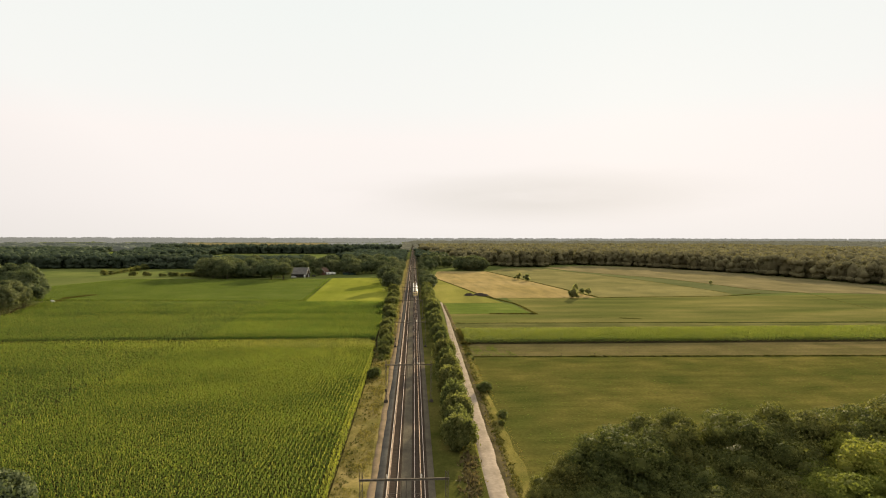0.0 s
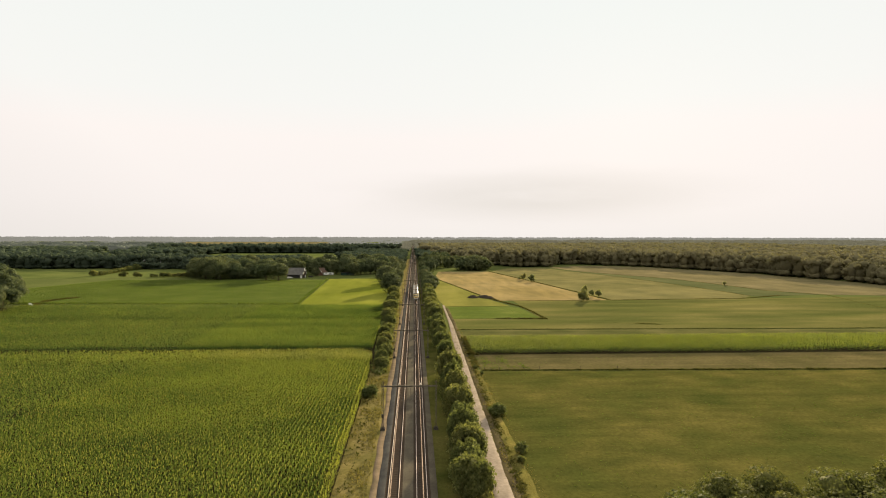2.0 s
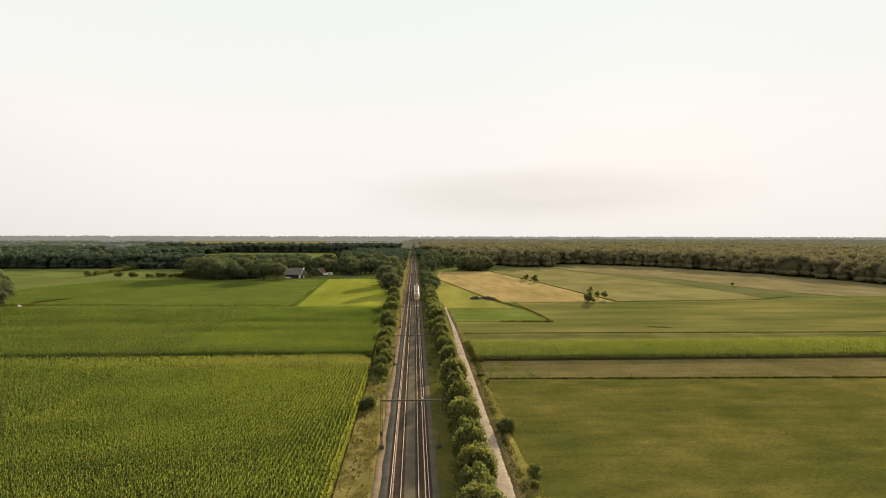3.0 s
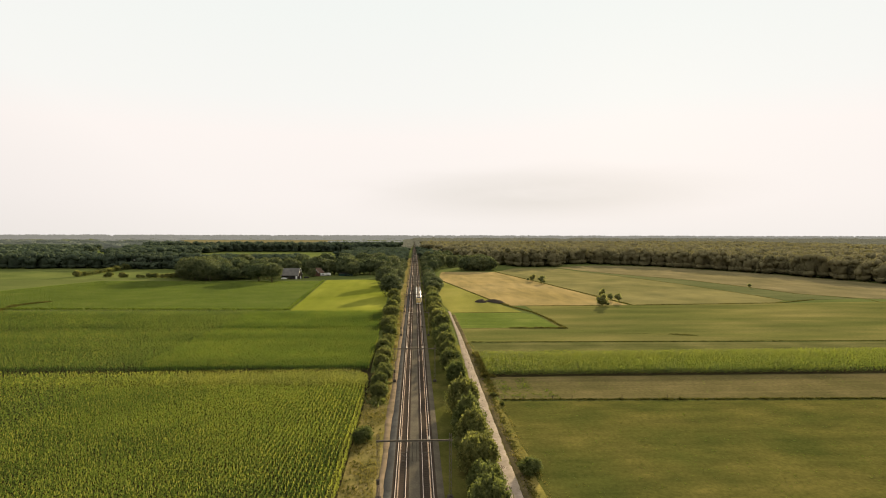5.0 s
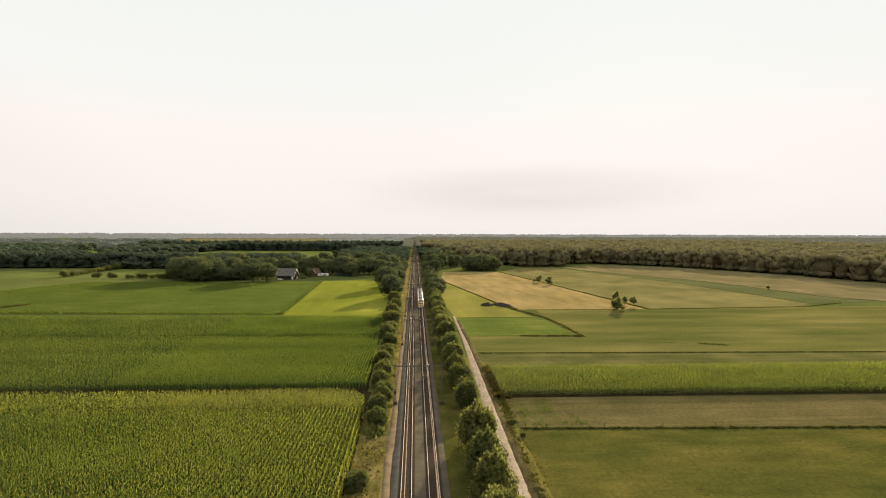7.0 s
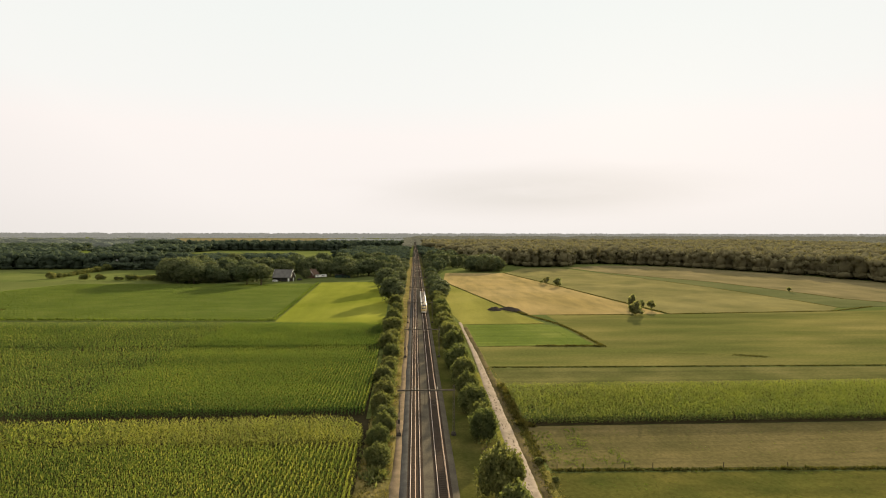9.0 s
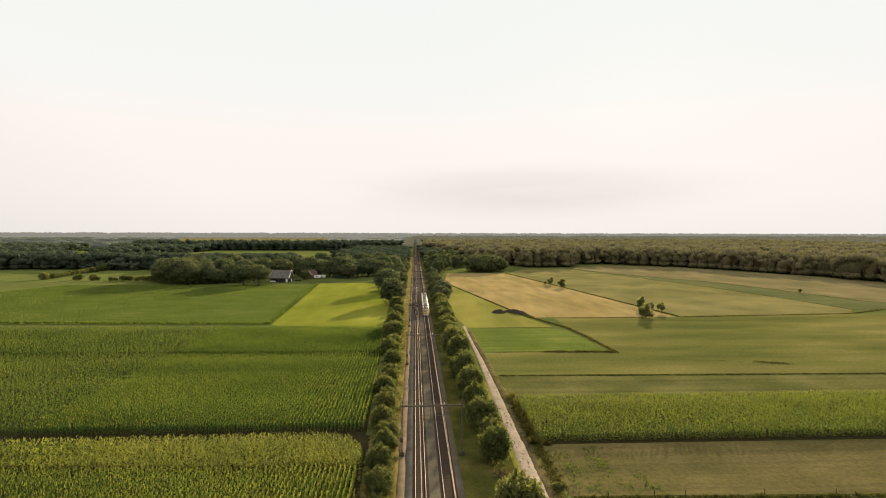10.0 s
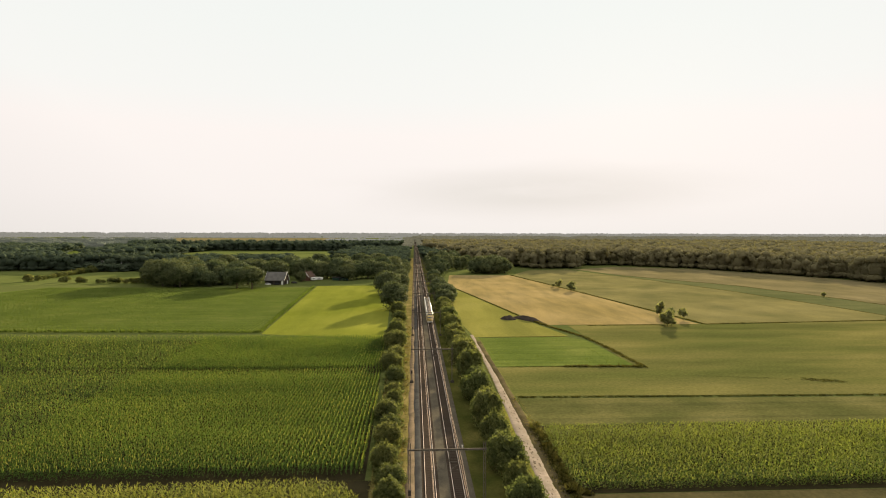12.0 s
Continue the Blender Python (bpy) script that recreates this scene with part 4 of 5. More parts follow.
# bushes in the fields to the east
for x, y, s, h in ((19.4, 111, 0.8, 0.9), (18.6, 107, 0.5, 0.9), (18.3, 172, 0.5, 0.8), (19.3, 165, 0.45, 0.8), (19, 207, 0.45, 0.8)):
    SHRUB.put(x, y, s, h)
for x, y, s, h in ((98, 327, 2.1, 1.1), (100.2, 328, 1.4, 1.0), (235.5, 419, 0.9, 1.2), (97.2, 328, 1.5, 1.2), (107, 353, 1.7, 1.4), (110.5, 349.5, 1.2, 1.25), (112.5, 343, 1.45, 1.2), (96.5, 458, 2.5, 0.85), (94, 478, 2.0, 1.0), (91.5, 484, 1.0, 0.8)):
    AIRY.put(x, y, s, h)
HEDGE.put(18.3, 131, 0.62, 0.85, label="dark round bush beside the farm path", group="bushes beside the path")
# the round copse
for k in range(16):
    a = k * 2.4
    r = 14.5 * math.sqrt((k + 0.5) / 16)
    TREE.put(64.5 + r * 1.12 * math.cos(a), 616 + r * math.sin(a), 1.38 - 0.28 * r / 14.5, 1.0, label="full-crowned tree in a rounded copse", group="copse in the field")
for x, y in ((38, 660), (45, 670), (33, 680), (50, 682), (17, 566), (21, 604), (27, 640), (18, 676), (31, 704), (22, 736), (38, 730), (30, 770), (18, 800), (44, 770)):
    TREE.put(x, y, rng.uniform(0.9, 1.2), 1.1, label="full-crowned tree in a rounded copse", group="copse in the field")
# trees at the left end of the maize
EDGE = Plants("field_tree", "broad tree at the far end of the maize", "tree", L_TREE, 3, 6.4, 12.0, 1.6, 70, 17000, 0.36, 0.4, "trees at the end of the maize", 0.85, clump_lobes, 0.5, 1.0)
for x, y, s in ((-190, 262, 1.15), (-193, 272, 1.3), (-196, 286, 1.6), (-206, 297, 1.85), (-212, 312, 1.6), (-206, 262, 1.6), (-226, 306, 1.8), (-224, 326, 1.5), (-230, 280, 1.8), (-212, 250, 1.6)):
    EDGE.put(x, y, s, 1.0)
# the farm's trees: the front rows, then those behind
for x, y, s in ((-178, 498, 1.6), (-168, 494, 1.45), (-186, 508, 1.6), (-174, 514, 1.5), (-158, 506, 1.3), (-150, 520, 1.3), (-142, 510, 1.2), (-134, 520, 1.3), (-122, 504, 1.2), (-112, 548, 1.3), (-94, 552, 1.2), (-56, 540, 1.0), (-66, 552, 1.1), (-90, 530, 0.6), (-154, 500, 1.0), (-146, 496, 0.9), (-136, 505, 1.0), (-195, 520, 1.3), (-164, 525, 1.3)):
    TREE.put(x, y, s, rng.uniform(0.88, 1.05), label="broad dark tree shading the farmyard")
for row, (y, x0, x1, gap) in enumerate(((558, -90, -28, 8), (545, -188, -108, 16), (587, -192, -26, 20), (606, -200, -28, 44), (630, -180, -22, 22), (648, -56, -20, 17))):
    for x in np.arange(x0, x1, gap):
        TREE.put(x + rng.uniform(-3, 3), y + rng.uniform(-6, 6), rng.uniform(1.1, 1.45), rng.uniform(0.88, 1.05), label="broad dark tree behind the farmyard")
for x, y, s in ((-122, 480, 1.25), (-111, 476, 1.3), (-163, 490, 1.3)):
    YARD.put(x, y, s)
# shrubs round the paddock
for x, y, s in ((-292, 534, 2.4), (-290, 541, 1.9), (-291, 549, 1.7), (-293, 557, 1.9), (-294, 565, 1.8), (-295, 573, 2.1), (-296, 582, 2.0), (-297, 591, 2.2), (-299, 600, 2.1), (-299, 609, 2.5), (-301, 618, 2.6), (-300, 628, 2.8), (-302, 637, 2.6), (-261, 528, 2.2), (-265, 529, 1.5), (-249, 524, 2.0), (-246, 525, 1.5), (-233, 519, 1.4), (-230, 520, 1.2), (-223, 519, 2.4), (-219, 520, 2.0), (-213, 518, 1.5), (-209, 519, 1.8), (-205, 518, 2.0), (-201, 519, 2.2), (-197, 518, 2.0), (-193, 517, 2.0)):
    SHRUB.put(x, y, s, 0.95, label="dark rounded shrub at the paddock edge", group="shrubs round the paddock")

# ---- ditches, weeds, tufts ----


def weeds(name, label, lines, leaf, category="weeds"):
    """Rough growth along lines. lines: points, clumps a metre, height, spread."""
    roots, tall = [], []
    for pts, dense, high, spread in lines:
        for (x0, y0), (x1, y1) in zip(pts[:-1], pts[1:]):
            n = max(3, int(math.hypot(x1 - x0, y1 - y0) * dense * 3.2))
            u = rng.random(n)
            lump = np.array([0.5 + 0.5 * max(0.0, 0.5 + noise.noise((x0 + (x1 - x0) * a, (y0 + (y1 - y0) * a) * 0.6, 8.0 + high))) for a in u])
            p = np.stack([x0 + (x1 - x0) * u, y0 + (y1 - y0) * u, 0 * u], 1)
            p[:, :2] += rng.normal(0, spread, (n, 2))
            roots.append(np.repeat(p, 5, 0))
            tall.append(np.repeat(high * lump, 5))
    p, h = np.concatenate(roots), np.concatenate(tall)
    p[:, :2] += rng.normal(0, 0.12, (len(p), 2))
    v, q = blades(p, h * rng.uniform(0.6, 1.25, len(p)), 0.12 + 0.24 * h, np.radians(rng.uniform(12, 68, len(p))), rng)
    return tagged(new(name, mesh_of(name, v, q, None, (leaf,))), label, category, kind="stuff")


weeds("ditch_growth", "dark weeds along the meadow ditch", [([(20, 168.8), (150, 164.8), (265, 160.5)], 6.0, 0.5, 0.22)], L_REED)
weeds("ditch_growth", "straggling weeds along the pasture ditch", [([(19.5, 235), (120, 233), (335, 228.6)], 3.2, 0.43, 0.22), ([(97, 247.2), (105, 244.5)], 8, 0.36, 0.8), ([(70, 252), (96, 247)], 1.5, 0.25, 0.5)], L_REED)
weeds("ditch_growth", "dark scrub along a field ditch", [([(22, 263), (38, 263)], 2.0, 0.32, 0.2), ([(38, 263), (60.5, 262)], 7.0, 0.72, 0.4), ([(60.5, 262), (59, 290)], 6.0, 0.65, 0.4), ([(59, 290), (57, 306), (48.5, 332)], 5.0, 0.65, 0.4), ([(48.5, 332), (44, 350)], 6.0, 0.94, 0.5), ([(44, 350), (25.5, 462), (19, 500)], 2.5, 0.50, 0.3)], L_REED)
weeds("ditch_growth", "low weeds along distant field ditches", [([(116, 331), (98.5, 462), (80, 588)], 3.0, 0.65, 0.35), ([(116, 331), (200, 337.5), (232, 352)], 3.0, 0.58, 0.3), ([(66, 329.5), (96, 330.5)], 3.5, 0.43, 0.3), ([(20, 306.3), (50, 306.5)], 1.6, 0.29, 0.3), ([(262, 357), (243, 385), (241, 408), (235, 446), (225, 490), (203, 531), (178, 582)], 2.0, 0.5, 0.3), ([(212, 350), (211, 371), (207, 407), (201, 450), (190, 504), (173, 570)], 2.0, 0.4, 0.3), ([(266, 357), (238, 262)], 1.5, 0.3, 0.4)], L_REED)
weeds("ditch_growth", "dark weeds along the maize field's far side", [([(-185, 250), (-187, 280), (-201, 320), (-207, 340), (-201, 356)], 9.0, 1.1, 0.9)], L_REED)


def tufts(name, label, plots, leaf):
    """Tangled grass over strips of ground. plots: x0, x1 at the near end, x0, x1 at the far end, y0, y1, tufts a square metre, height."""
    ps, hs = [], []
    for a0, a1, b0, b1, y0, y1, dense, high in plots:
        n = int((a1 - a0 + b1 - b0) / 2 * (y1 - y0) * dense)
        u = rng.random(n)
        y = y0 + (y1 - y0) * u
        x = (a0 + (b0 - a0) * u) + ((a1 - a0) + (b1 - b0 - a1 + a0) * u) * rng.random(n)
        w = np.array([noise.noise((i * 0.35, j * 0.2, 5.0)) for i, j in zip(x, y)])
        keep = w > -0.25
        ps.append(np.repeat(np.stack([x, y, 0 * x + 0.04], 1)[keep], 4, 0))
        hs.append(np.repeat(high * (0.8 + 0.9 * w[keep]), 4))
    p, h = np.concatenate(ps), np.concatenate(hs)
    p[:, :2] += rng.normal(0, 0.1, (len(p), 2))
    v, q = blades(p, h * rng.uniform(0.6, 1.2, len(p)), 0.06 + 0.16 * h, np.radians(rng.uniform(8, 65, len(p))), rng)
    return tagged(new(name, mesh_of(name, v, q, None, (leaf,))), label, "grass", kind="stuff")


tufts("verge_grass", "dry straw-coloured grass tangled beside the sandy track", [(-10.9, -5.9, -11.5, -5.9, 66, 330, 7.0, 0.42)], L_DRY)
weeds("verge_weeds", "scattered green weeds in the dry verge beside the maize", [([(-9.6, 66), (-9.4, 120), (-9.4, 165)], 1.0, 0.6, 0.9)], L_REED)
tufts("verge_grass", "dry grass and weeds beside the farm path", [(15.2, 20, 17.6, 19.6, 66, 235, 4.0, 0.24), (11.4, 12.2, 14.2, 14.9, 70, 240, 3.0, 0.3)], L_DRY)
weeds("verge_weeds", "dark bramble growth along the path ditch", [([(16.5, 75), (17.2, 130), (18.2, 190), (18.2, 216)], 3.0, 0.4, 0.4), ([(18.9, 172), (19.1, 188)], 4.0, 0.65, 0.3)], L_REED)
tufts("meadow_grass", "scattered darker and brighter tussocks over the meadow", [(20, 150, 20, 180, 78, 166, 0.22, 0.18)], L_REED)
tufts("meadow_grass", "fresh green tussocks over the meadow and stubble", [(20, 120, 20, 160, 78, 186, 0.3, 0.18), (19.5, 34, 20, 30, 169, 187, 3.0, 0.32), (19.5, 57, 19.5, 51, 264, 305, 0.6, 0.34)], L_CROP)
weeds("verge_weeds", "tall green weeds and saplings filling the western hedge", [([(-8.4, 166), (-9.0, 230), (-10.2, 300), (-10.6, 370)], 4.0, 1.5, 0.9)], L_BUSH)
weeds("verge_weeds", "tall rank weeds at the corner of the maize strip", [([(18.9, 189), (19.3, 203), (19.2, 216)], 7.0, 1.3, 0.4), ([(19.2, 189), (21.5, 188.4)], 6.0, 0.9, 0.3)], L_REED)
weeds("dead_bramble", "brown dead brambles at the end of the hedge", [([(9.6, 76), (10.4, 92)], 6.0, 0.8, 0.7), ([(10.6, 165), (11.0, 177)], 5.0, 0.9, 0.6)], L_BRAMBLE)


def mound(name, label, x, y, turn, length, width, high):
    bm = bmesh.new()
    bmesh.ops.create_grid(bm, x_segments=24, y_segments=14, size=1.0)
    for q in bm.verts:
        r = min(1.0, math.hypot(q.co.x, q.co.y))
        n = noise.noise((q.co.x * 3 + x, q.co.y * 3 + y, 1.0))
        q.co = Vector((q.co.x * length / 2, q.co.y * width / 2, max(-0.1, high * (1 - r ** 2.2) * (1 + 0.5 * n) - 0.08)))
    ob = new(name, from_bm(name, bm, M_HEAP))
    ob.matrix_basis = pose(x, y, 0.05, 0, 0, turn)
    for f in ob.data.polygons:
        f.use_smooth = True
    return tagged(ob, label, "heap", "compost heaps in the field")


mound("compost_heap", "low dark compost heap on yellow grass", 36.6, 347.5, 20, 7.0, 8, 1.5)
mound("compost_heap", "long dark compost heap beside the ditch", 44.5, 345, -60, 19, 5.0, 1.6)

# ---- the train ----


def car_shell(length):
    """A car body: tumblehome sides, rounded cantrail and a sunken roof well."""
    prof = [(-1.30, 0.30), (-1.40, 0.55), (-1.42, 1.4), (-1.42, 2.7), (-1.30, 3.35), (-1.12, 3.62), (-0.92, 3.66), (-0.88, 3.42), (0.88, 3.42), (0.92, 3.66), (1.12, 3.62), (1.30, 3.35), (1.42, 2.7), (1.42, 1.4), (1.40, 0.55), (1.30, 0.30)]
    n = len(prof)
    ys = [0.0, 0.12, length - 0.12, length]
    v = [(x * (0.96 if y in (0.0, length) else 1), y, z if y not in (0.0, length) else 0.3 + (z - 0.3) * 0.98) for y in ys for x, z in prof]
    q = [(j * n + i, j * n + (i + 1) % n, (j + 1) * n + (i + 1) % n, (j + 1) * n + i) for j in range(3) for i in range(n)]
    bm = bmesh.new()
    vs = [bm.verts.new(p) for p in v]
    for f in q:
        bm.faces.new([vs[i] for i in f])
    bm.faces.new(vs[:n][::-1])
    bm.faces.new(vs[-n:])
    bmesh.ops.recalc_face_normals(bm, faces=bm.faces)
    return bm


def nose_shell():
    """The sloping cab end, from its tip at y = 0 to the car at y = 3."""
    secs = [(0.0, 1.05, 1.45), (0.25, 1.25, 1.8), (1.0, 1.36, 2.55), (1.9, 1.40, 3.2), (2.6, 1.42, 3.58), (3.0, 1.42, 3.66)]
    bm = bmesh.new()
    rings = []
    for y, w, h in secs:
        rings.append([bm.verts.new((x * w, y, z)) for x, z in ((-0.92, 0.32), (-1, 0.7), (-1, 0.3 + (h - 0.3) * 0.62), (-0.86, h - 0.22), (-0.6, h), (0.6, h), (0.86, h - 0.22), (1, 0.3 + (h - 0.3) * 0.62), (1, 0.7), (0.92, 0.32))])
    for a, b in zip(rings[:-1], rings[1:]):
        for i in range(10):
            bm.faces.new((a[i], a[(i + 1) % 10], b[(i + 1) % 10], b[i]))
    bm.faces.new(rings[0][::-1])
    bm.faces.new(rings[-1])
    bmesh.ops.recalc_face_normals(bm, faces=bm.faces)
    return bm


def slab(corners, thick):
    """A thin panel through four corners, with depth along its normal."""
    bm = bmesh.new()
    c = [Vector(p) for p in corners]
    nrm = (c[1] - c[0]).cross(c[3] - c[0]).normalized() * thick
    top = [bm.verts.new(p + nrm) for p in c]
    low = [bm.verts.new(p - nrm) for p in c]
    bm.faces.new(top)
    bm.faces.new(low[::-1])
    for i in range(4):
        bm.faces.new((top[i], low[i], low[(i + 1) % 4], top[(i + 1) % 4]))
    bmesh.ops.recalc_face_normals(bm, faces=bm.faces)
    return bm


def simple(fn, *a):
    bm = bmesh.new()
    fn(bm, *a)
    return bm


def train():
    root = tagged(new("passenger_train"), "white electric train with yellow ends and crowded roof", "train")
    root.matrix_basis = pose(SPACE, 335, 0.515)
    pane = from_bm("window", simple(box, -0.02, 0.02, -0.75, 0.75, 1.45, 2.45, 0.01), M_GLASS)
    door = from_bm("door", simple(box, -0.025, 0.025, -0.65, 0.65, 0.55, 2.6, 0.01), M_TYELLOW)
    unit = [from_bm("roof_unit", simple(box, -0.7, 0.7, -w / 2, w / 2, 3.40, 3.40 + h, 0.06), M_TUNIT) for w, h in ((2.2, 0.42), (1.5, 0.5), (0.9, 0.38), (0.5, 0.34))]
    duct = from_bm("roof_box", simple(box, -0.3, 0.3, -0.45, 0.45, 3.40, 3.78, 0.04), M_TROOF)
    wheel = from_bm("wheel", simple(rod, (-0.07, 0, 0), (0.07, 0, 0), 0.42, 0.42, 14), M_RUST)
    frame_bm = bmesh.new()
    for s in (-1, 1):
        box(frame_bm, s * 0.98 - 0.08, s * 0.98 + 0.08, -1.7, 1.7, 0.42, 0.62, 0.02)
    box(frame_bm, -1.0, 1.0, -0.3, 0.3, 0.4, 0.6, 0.02)
    frame_me = from_bm("bogie", frame_bm, M_TDARK)
    plan = [(3.0, 18.4), (22.2, 18.6), (41.6, 18.4)]
    orders = ((0, 3, 1, 3, 0, 2, 1, 2), (1, 2, 0, 3, 2, 1, 0, 3), (2, 0, 3, 1, 2, 0, 1, 3))
    for k, (y0, length) in enumerate(plan):
        body = part("car_body", car_shell(length), M_TWHITE, root, "white car body with a sunken roof", pose(0, y0, 0))
        part("roof_well", simple(box, -0.86, 0.86, 0.2, length - 0.2, 3.40, 3.44), M_TROOF, body, "dark grey roof floor")
        for s in (-1, 1):
            for j in range(6):
                part("window", pane, None, body, m=pose(s * 1.425, 1.6 + j * (length - 3.2) / 5, 0))
            for u in (0.21, 0.79):
                part("door", door, None, body, "yellow sliding door", pose(s * 1.43, length * u, 0))
        y = 1.2
        for o in orders[k]:
            w = (2.2, 1.5, 0.9, 0.5)[o]
            if y + w > length - 0.6:
                break
            part("roof_unit", unit[o], None, body, "beige roof equipment box", pose(0, y + w / 2, 0))
            if o in (0, 2):
                part("roof_box", duct, None, body, "", pose(0.45 if o else -0.45, y + w + 0.5, 0))
            y += w + 1.7
    for y in (4.8, 21.8, 41.2, 58.4):
        bogie = part("bogie", frame_me, None, root, "black bogie frame", pose(0, y, 0))
        for dy in (-1.2, 1.2):
            for s in (-1, 1):
                part("wheel", wheel, None, bogie, "", pose(s * GAUGE, dy, 0.42))
    for y in (21.4, 40.8):
        part("gangway", simple(box, -1.1, 1.1, y, y + 0.8, 0.7, 3.35, 0.08), M_TDARK, root, "black folding gangway")
    for end in (0, 1):
        turn = pose(0, 63.0, 0, 0, 0, 180) if end else Matrix()
        nose = part("cab", nose_shell(), M_TYELLOW, root, "yellow sloping cab end", turn)
        part("windscreen", slab([(-1.08, 0.45, 2.0), (1.08, 0.45, 2.0), (0.92, 2.45, 3.56), (-0.92, 2.45, 3.56)], 0.07), M_GLASS, nose, "large dark windscreen")
        part("front_skirt", simple(box, -1.1, 1.1, -0.12, 0.1, 0.3, 0.85, 0.05), M_TWHITE, nose, "pale lower skirt")
        part("coupler", simple(rod, (0, -0.5, 0.62), (0, 0.1, 0.62), 0.14, 0.14, 8), M_TDARK, nose)
        for s in (-1, 1):
            part("headlight", simple(rod, (s * 0.78, -0.03, 1.15), (s * 0.78, 0.2, 1.15), 0.13, 0.13, 10), M_WHITE, nose)
            part("roof_fairing", simple(box, s * 1.02 - 0.1, s * 1.02 + 0.1, 2.4, 3.1, 3.5, 3.68, 0.03), M_TWHITE, nose)
    for y in (24.5, 38.0):
        bm = bmesh.new()
        for s in (-1, 1):
            rod(bm, (s * 0.45, 0, 3.75), (s * 0.3, 1.2, 4.35), 0.03)
            rod(bm, (s * 0.3, 1.2, 4.35), (s * 0.5, 0.2, 5.0), 0.025)
        box(bm, -0.8, 0.8, 0.12, 0.2, 5.0, 5.05, 0.01)
        box(bm, -0.6, 0.6, -0.3, 0.5, 3.7, 3.78, 0.02)
        part("pantograph", bm, M_TDARK, root, "black folded pantograph", pose(0, y, 0))
    return root


train()

# ---- farm and houses ----


def gabled(name, label, x, y, turn, length, width, eave, ridge, wall_mat, roof_mat, openings=(), chimney=False, trim=None):
    """A house or barn with its ridge along its own x. openings: kind, face ('s' front, 'e' gable), place, width, foot, head."""
    root = tagged(new(name), label, "building")
    root.matrix_basis = pose(x, y, 0, 0, 0, turn)
    L, W = length / 2, width / 2
    bm = bmesh.new()
    ring = [(-W, 0), (W, 0), (W, eave), (0, ridge - 0.15), (-W, eave)]
    a = [bm.verts.new((-L, p, z)) for p, z in ring]
    b = [bm.verts.new((L, p, z)) for p, z in ring]
    bm.faces.new(a[::-1])
    bm.faces.new(b)
    for i in range(5):
        bm.faces.new((a[i], a[(i + 1) % 5], b[(i + 1) % 5], b[i]))
    bmesh.ops.recalc_face_normals(bm, faces=bm.faces)
    wall = part("wall", bm, wall_mat, root)
    slope = (ridge - eave) / W
    for s in (-1, 1):
        e = W + 0.45
        part("roof", slab([(-L - 0.35, s * e, eave - 0.45 * slope + 0.1), (L + 0.35, s * e, eave - 0.45 * slope + 0.1), (L + 0.35, 0, ridge + 0.1), (-L - 0.35, 0, ridge + 0.1)], 0.11), roof_mat, root, "weathered tiled roof slope")
        if trim:
            for g in (-1, 1):
                part("bargeboard", slab([(g * (L + 0.4), s * e, eave - 0.45 * slope - 0.15), (g * (L + 0.4), s * e, eave - 0.45 * slope + 0.2), (g * (L + 0.4), 0, ridge + 0.24), (g * (L + 0.4), 0, ridge - 0.12)], 0.04), trim, root, "white painted bargeboard")
    for kind, face, at, w, z0, z1 in openings:
        bm = bmesh.new()
        if face == "s":
            box(bm, at - w / 2, at + w / 2, -W - 0.05, -W + 0.1, z0, z1)
        else:
            box(bm, L - 0.1, L + 0.05, at - w / 2, at + w / 2, z0, z1)
        part(kind, bm, {"window": M_GLASS, "white_door": M_WHITE, "bay": M_TDARK}[kind], root, {"window": "dark window", "white_door": "white door", "bay": "dark open bay"}[kind])
    if chimney:
        part("chimney", simple(box, -L * 0.5 - 0.35, -L * 0.5 + 0.35, -0.35, 0.35, ridge - 0.8, ridge + 1.0, 0.03), M_BRICKW, root, "brick chimney")
    return root


gabled("barn", "low barn with a broad grey roof and dark timber front", -103.5, 512, -8, 14, 10, 3.2, 8.6, M_TIMBER, M_TILE, (("bay", "s", -3.5, 4.5, 0, 2.8), ("bay", "s", 2.0, 3.5, 0, 2.8), ("white_door", "s", 5.6, 1.4, 0, 2.6), ("window", "e", -1.5, 1.2, 1.0, 2.3), ("white_door", "e", 1.5, 1.5, 0, 2.3)), trim=M_WHITE)
gabled("farmhouse", "small brick farmhouse with a pale gable among trees", -87, 541, 70, 9, 7, 3.0, 6.8, M_BRICKW, M_REDTILE, (("window", "s", -2, 1.2, 1, 2.3), ("window", "s", 2, 1.2, 1, 2.3), ("window", "e", 0, 1.2, 3.2, 4.4)), True, M_WHITE)
gabled("cottage", "white-walled cottage half hidden behind trees", -66, 640, -75, 9, 7, 4.6, 9.6, M_WHITE, M_REDTILE, (("window", "e", 0, 1.2, 4.6, 6.0), ("window", "s", 0, 1.4, 1.2, 2.6)), True, M_WHITE)
for x, y, a in ((-284, 652, -60), (-264, 656, -40), (-306, 655, -50)):
    gabled("cottage", "tall house with white gable boards among dark trees", x, y, a, 9, 8, 4.4, 9.6, M_TIMBER, M_TILE, (("window", "e", 0, 1.4, 5.0, 6.6),), False, M_WHITE)


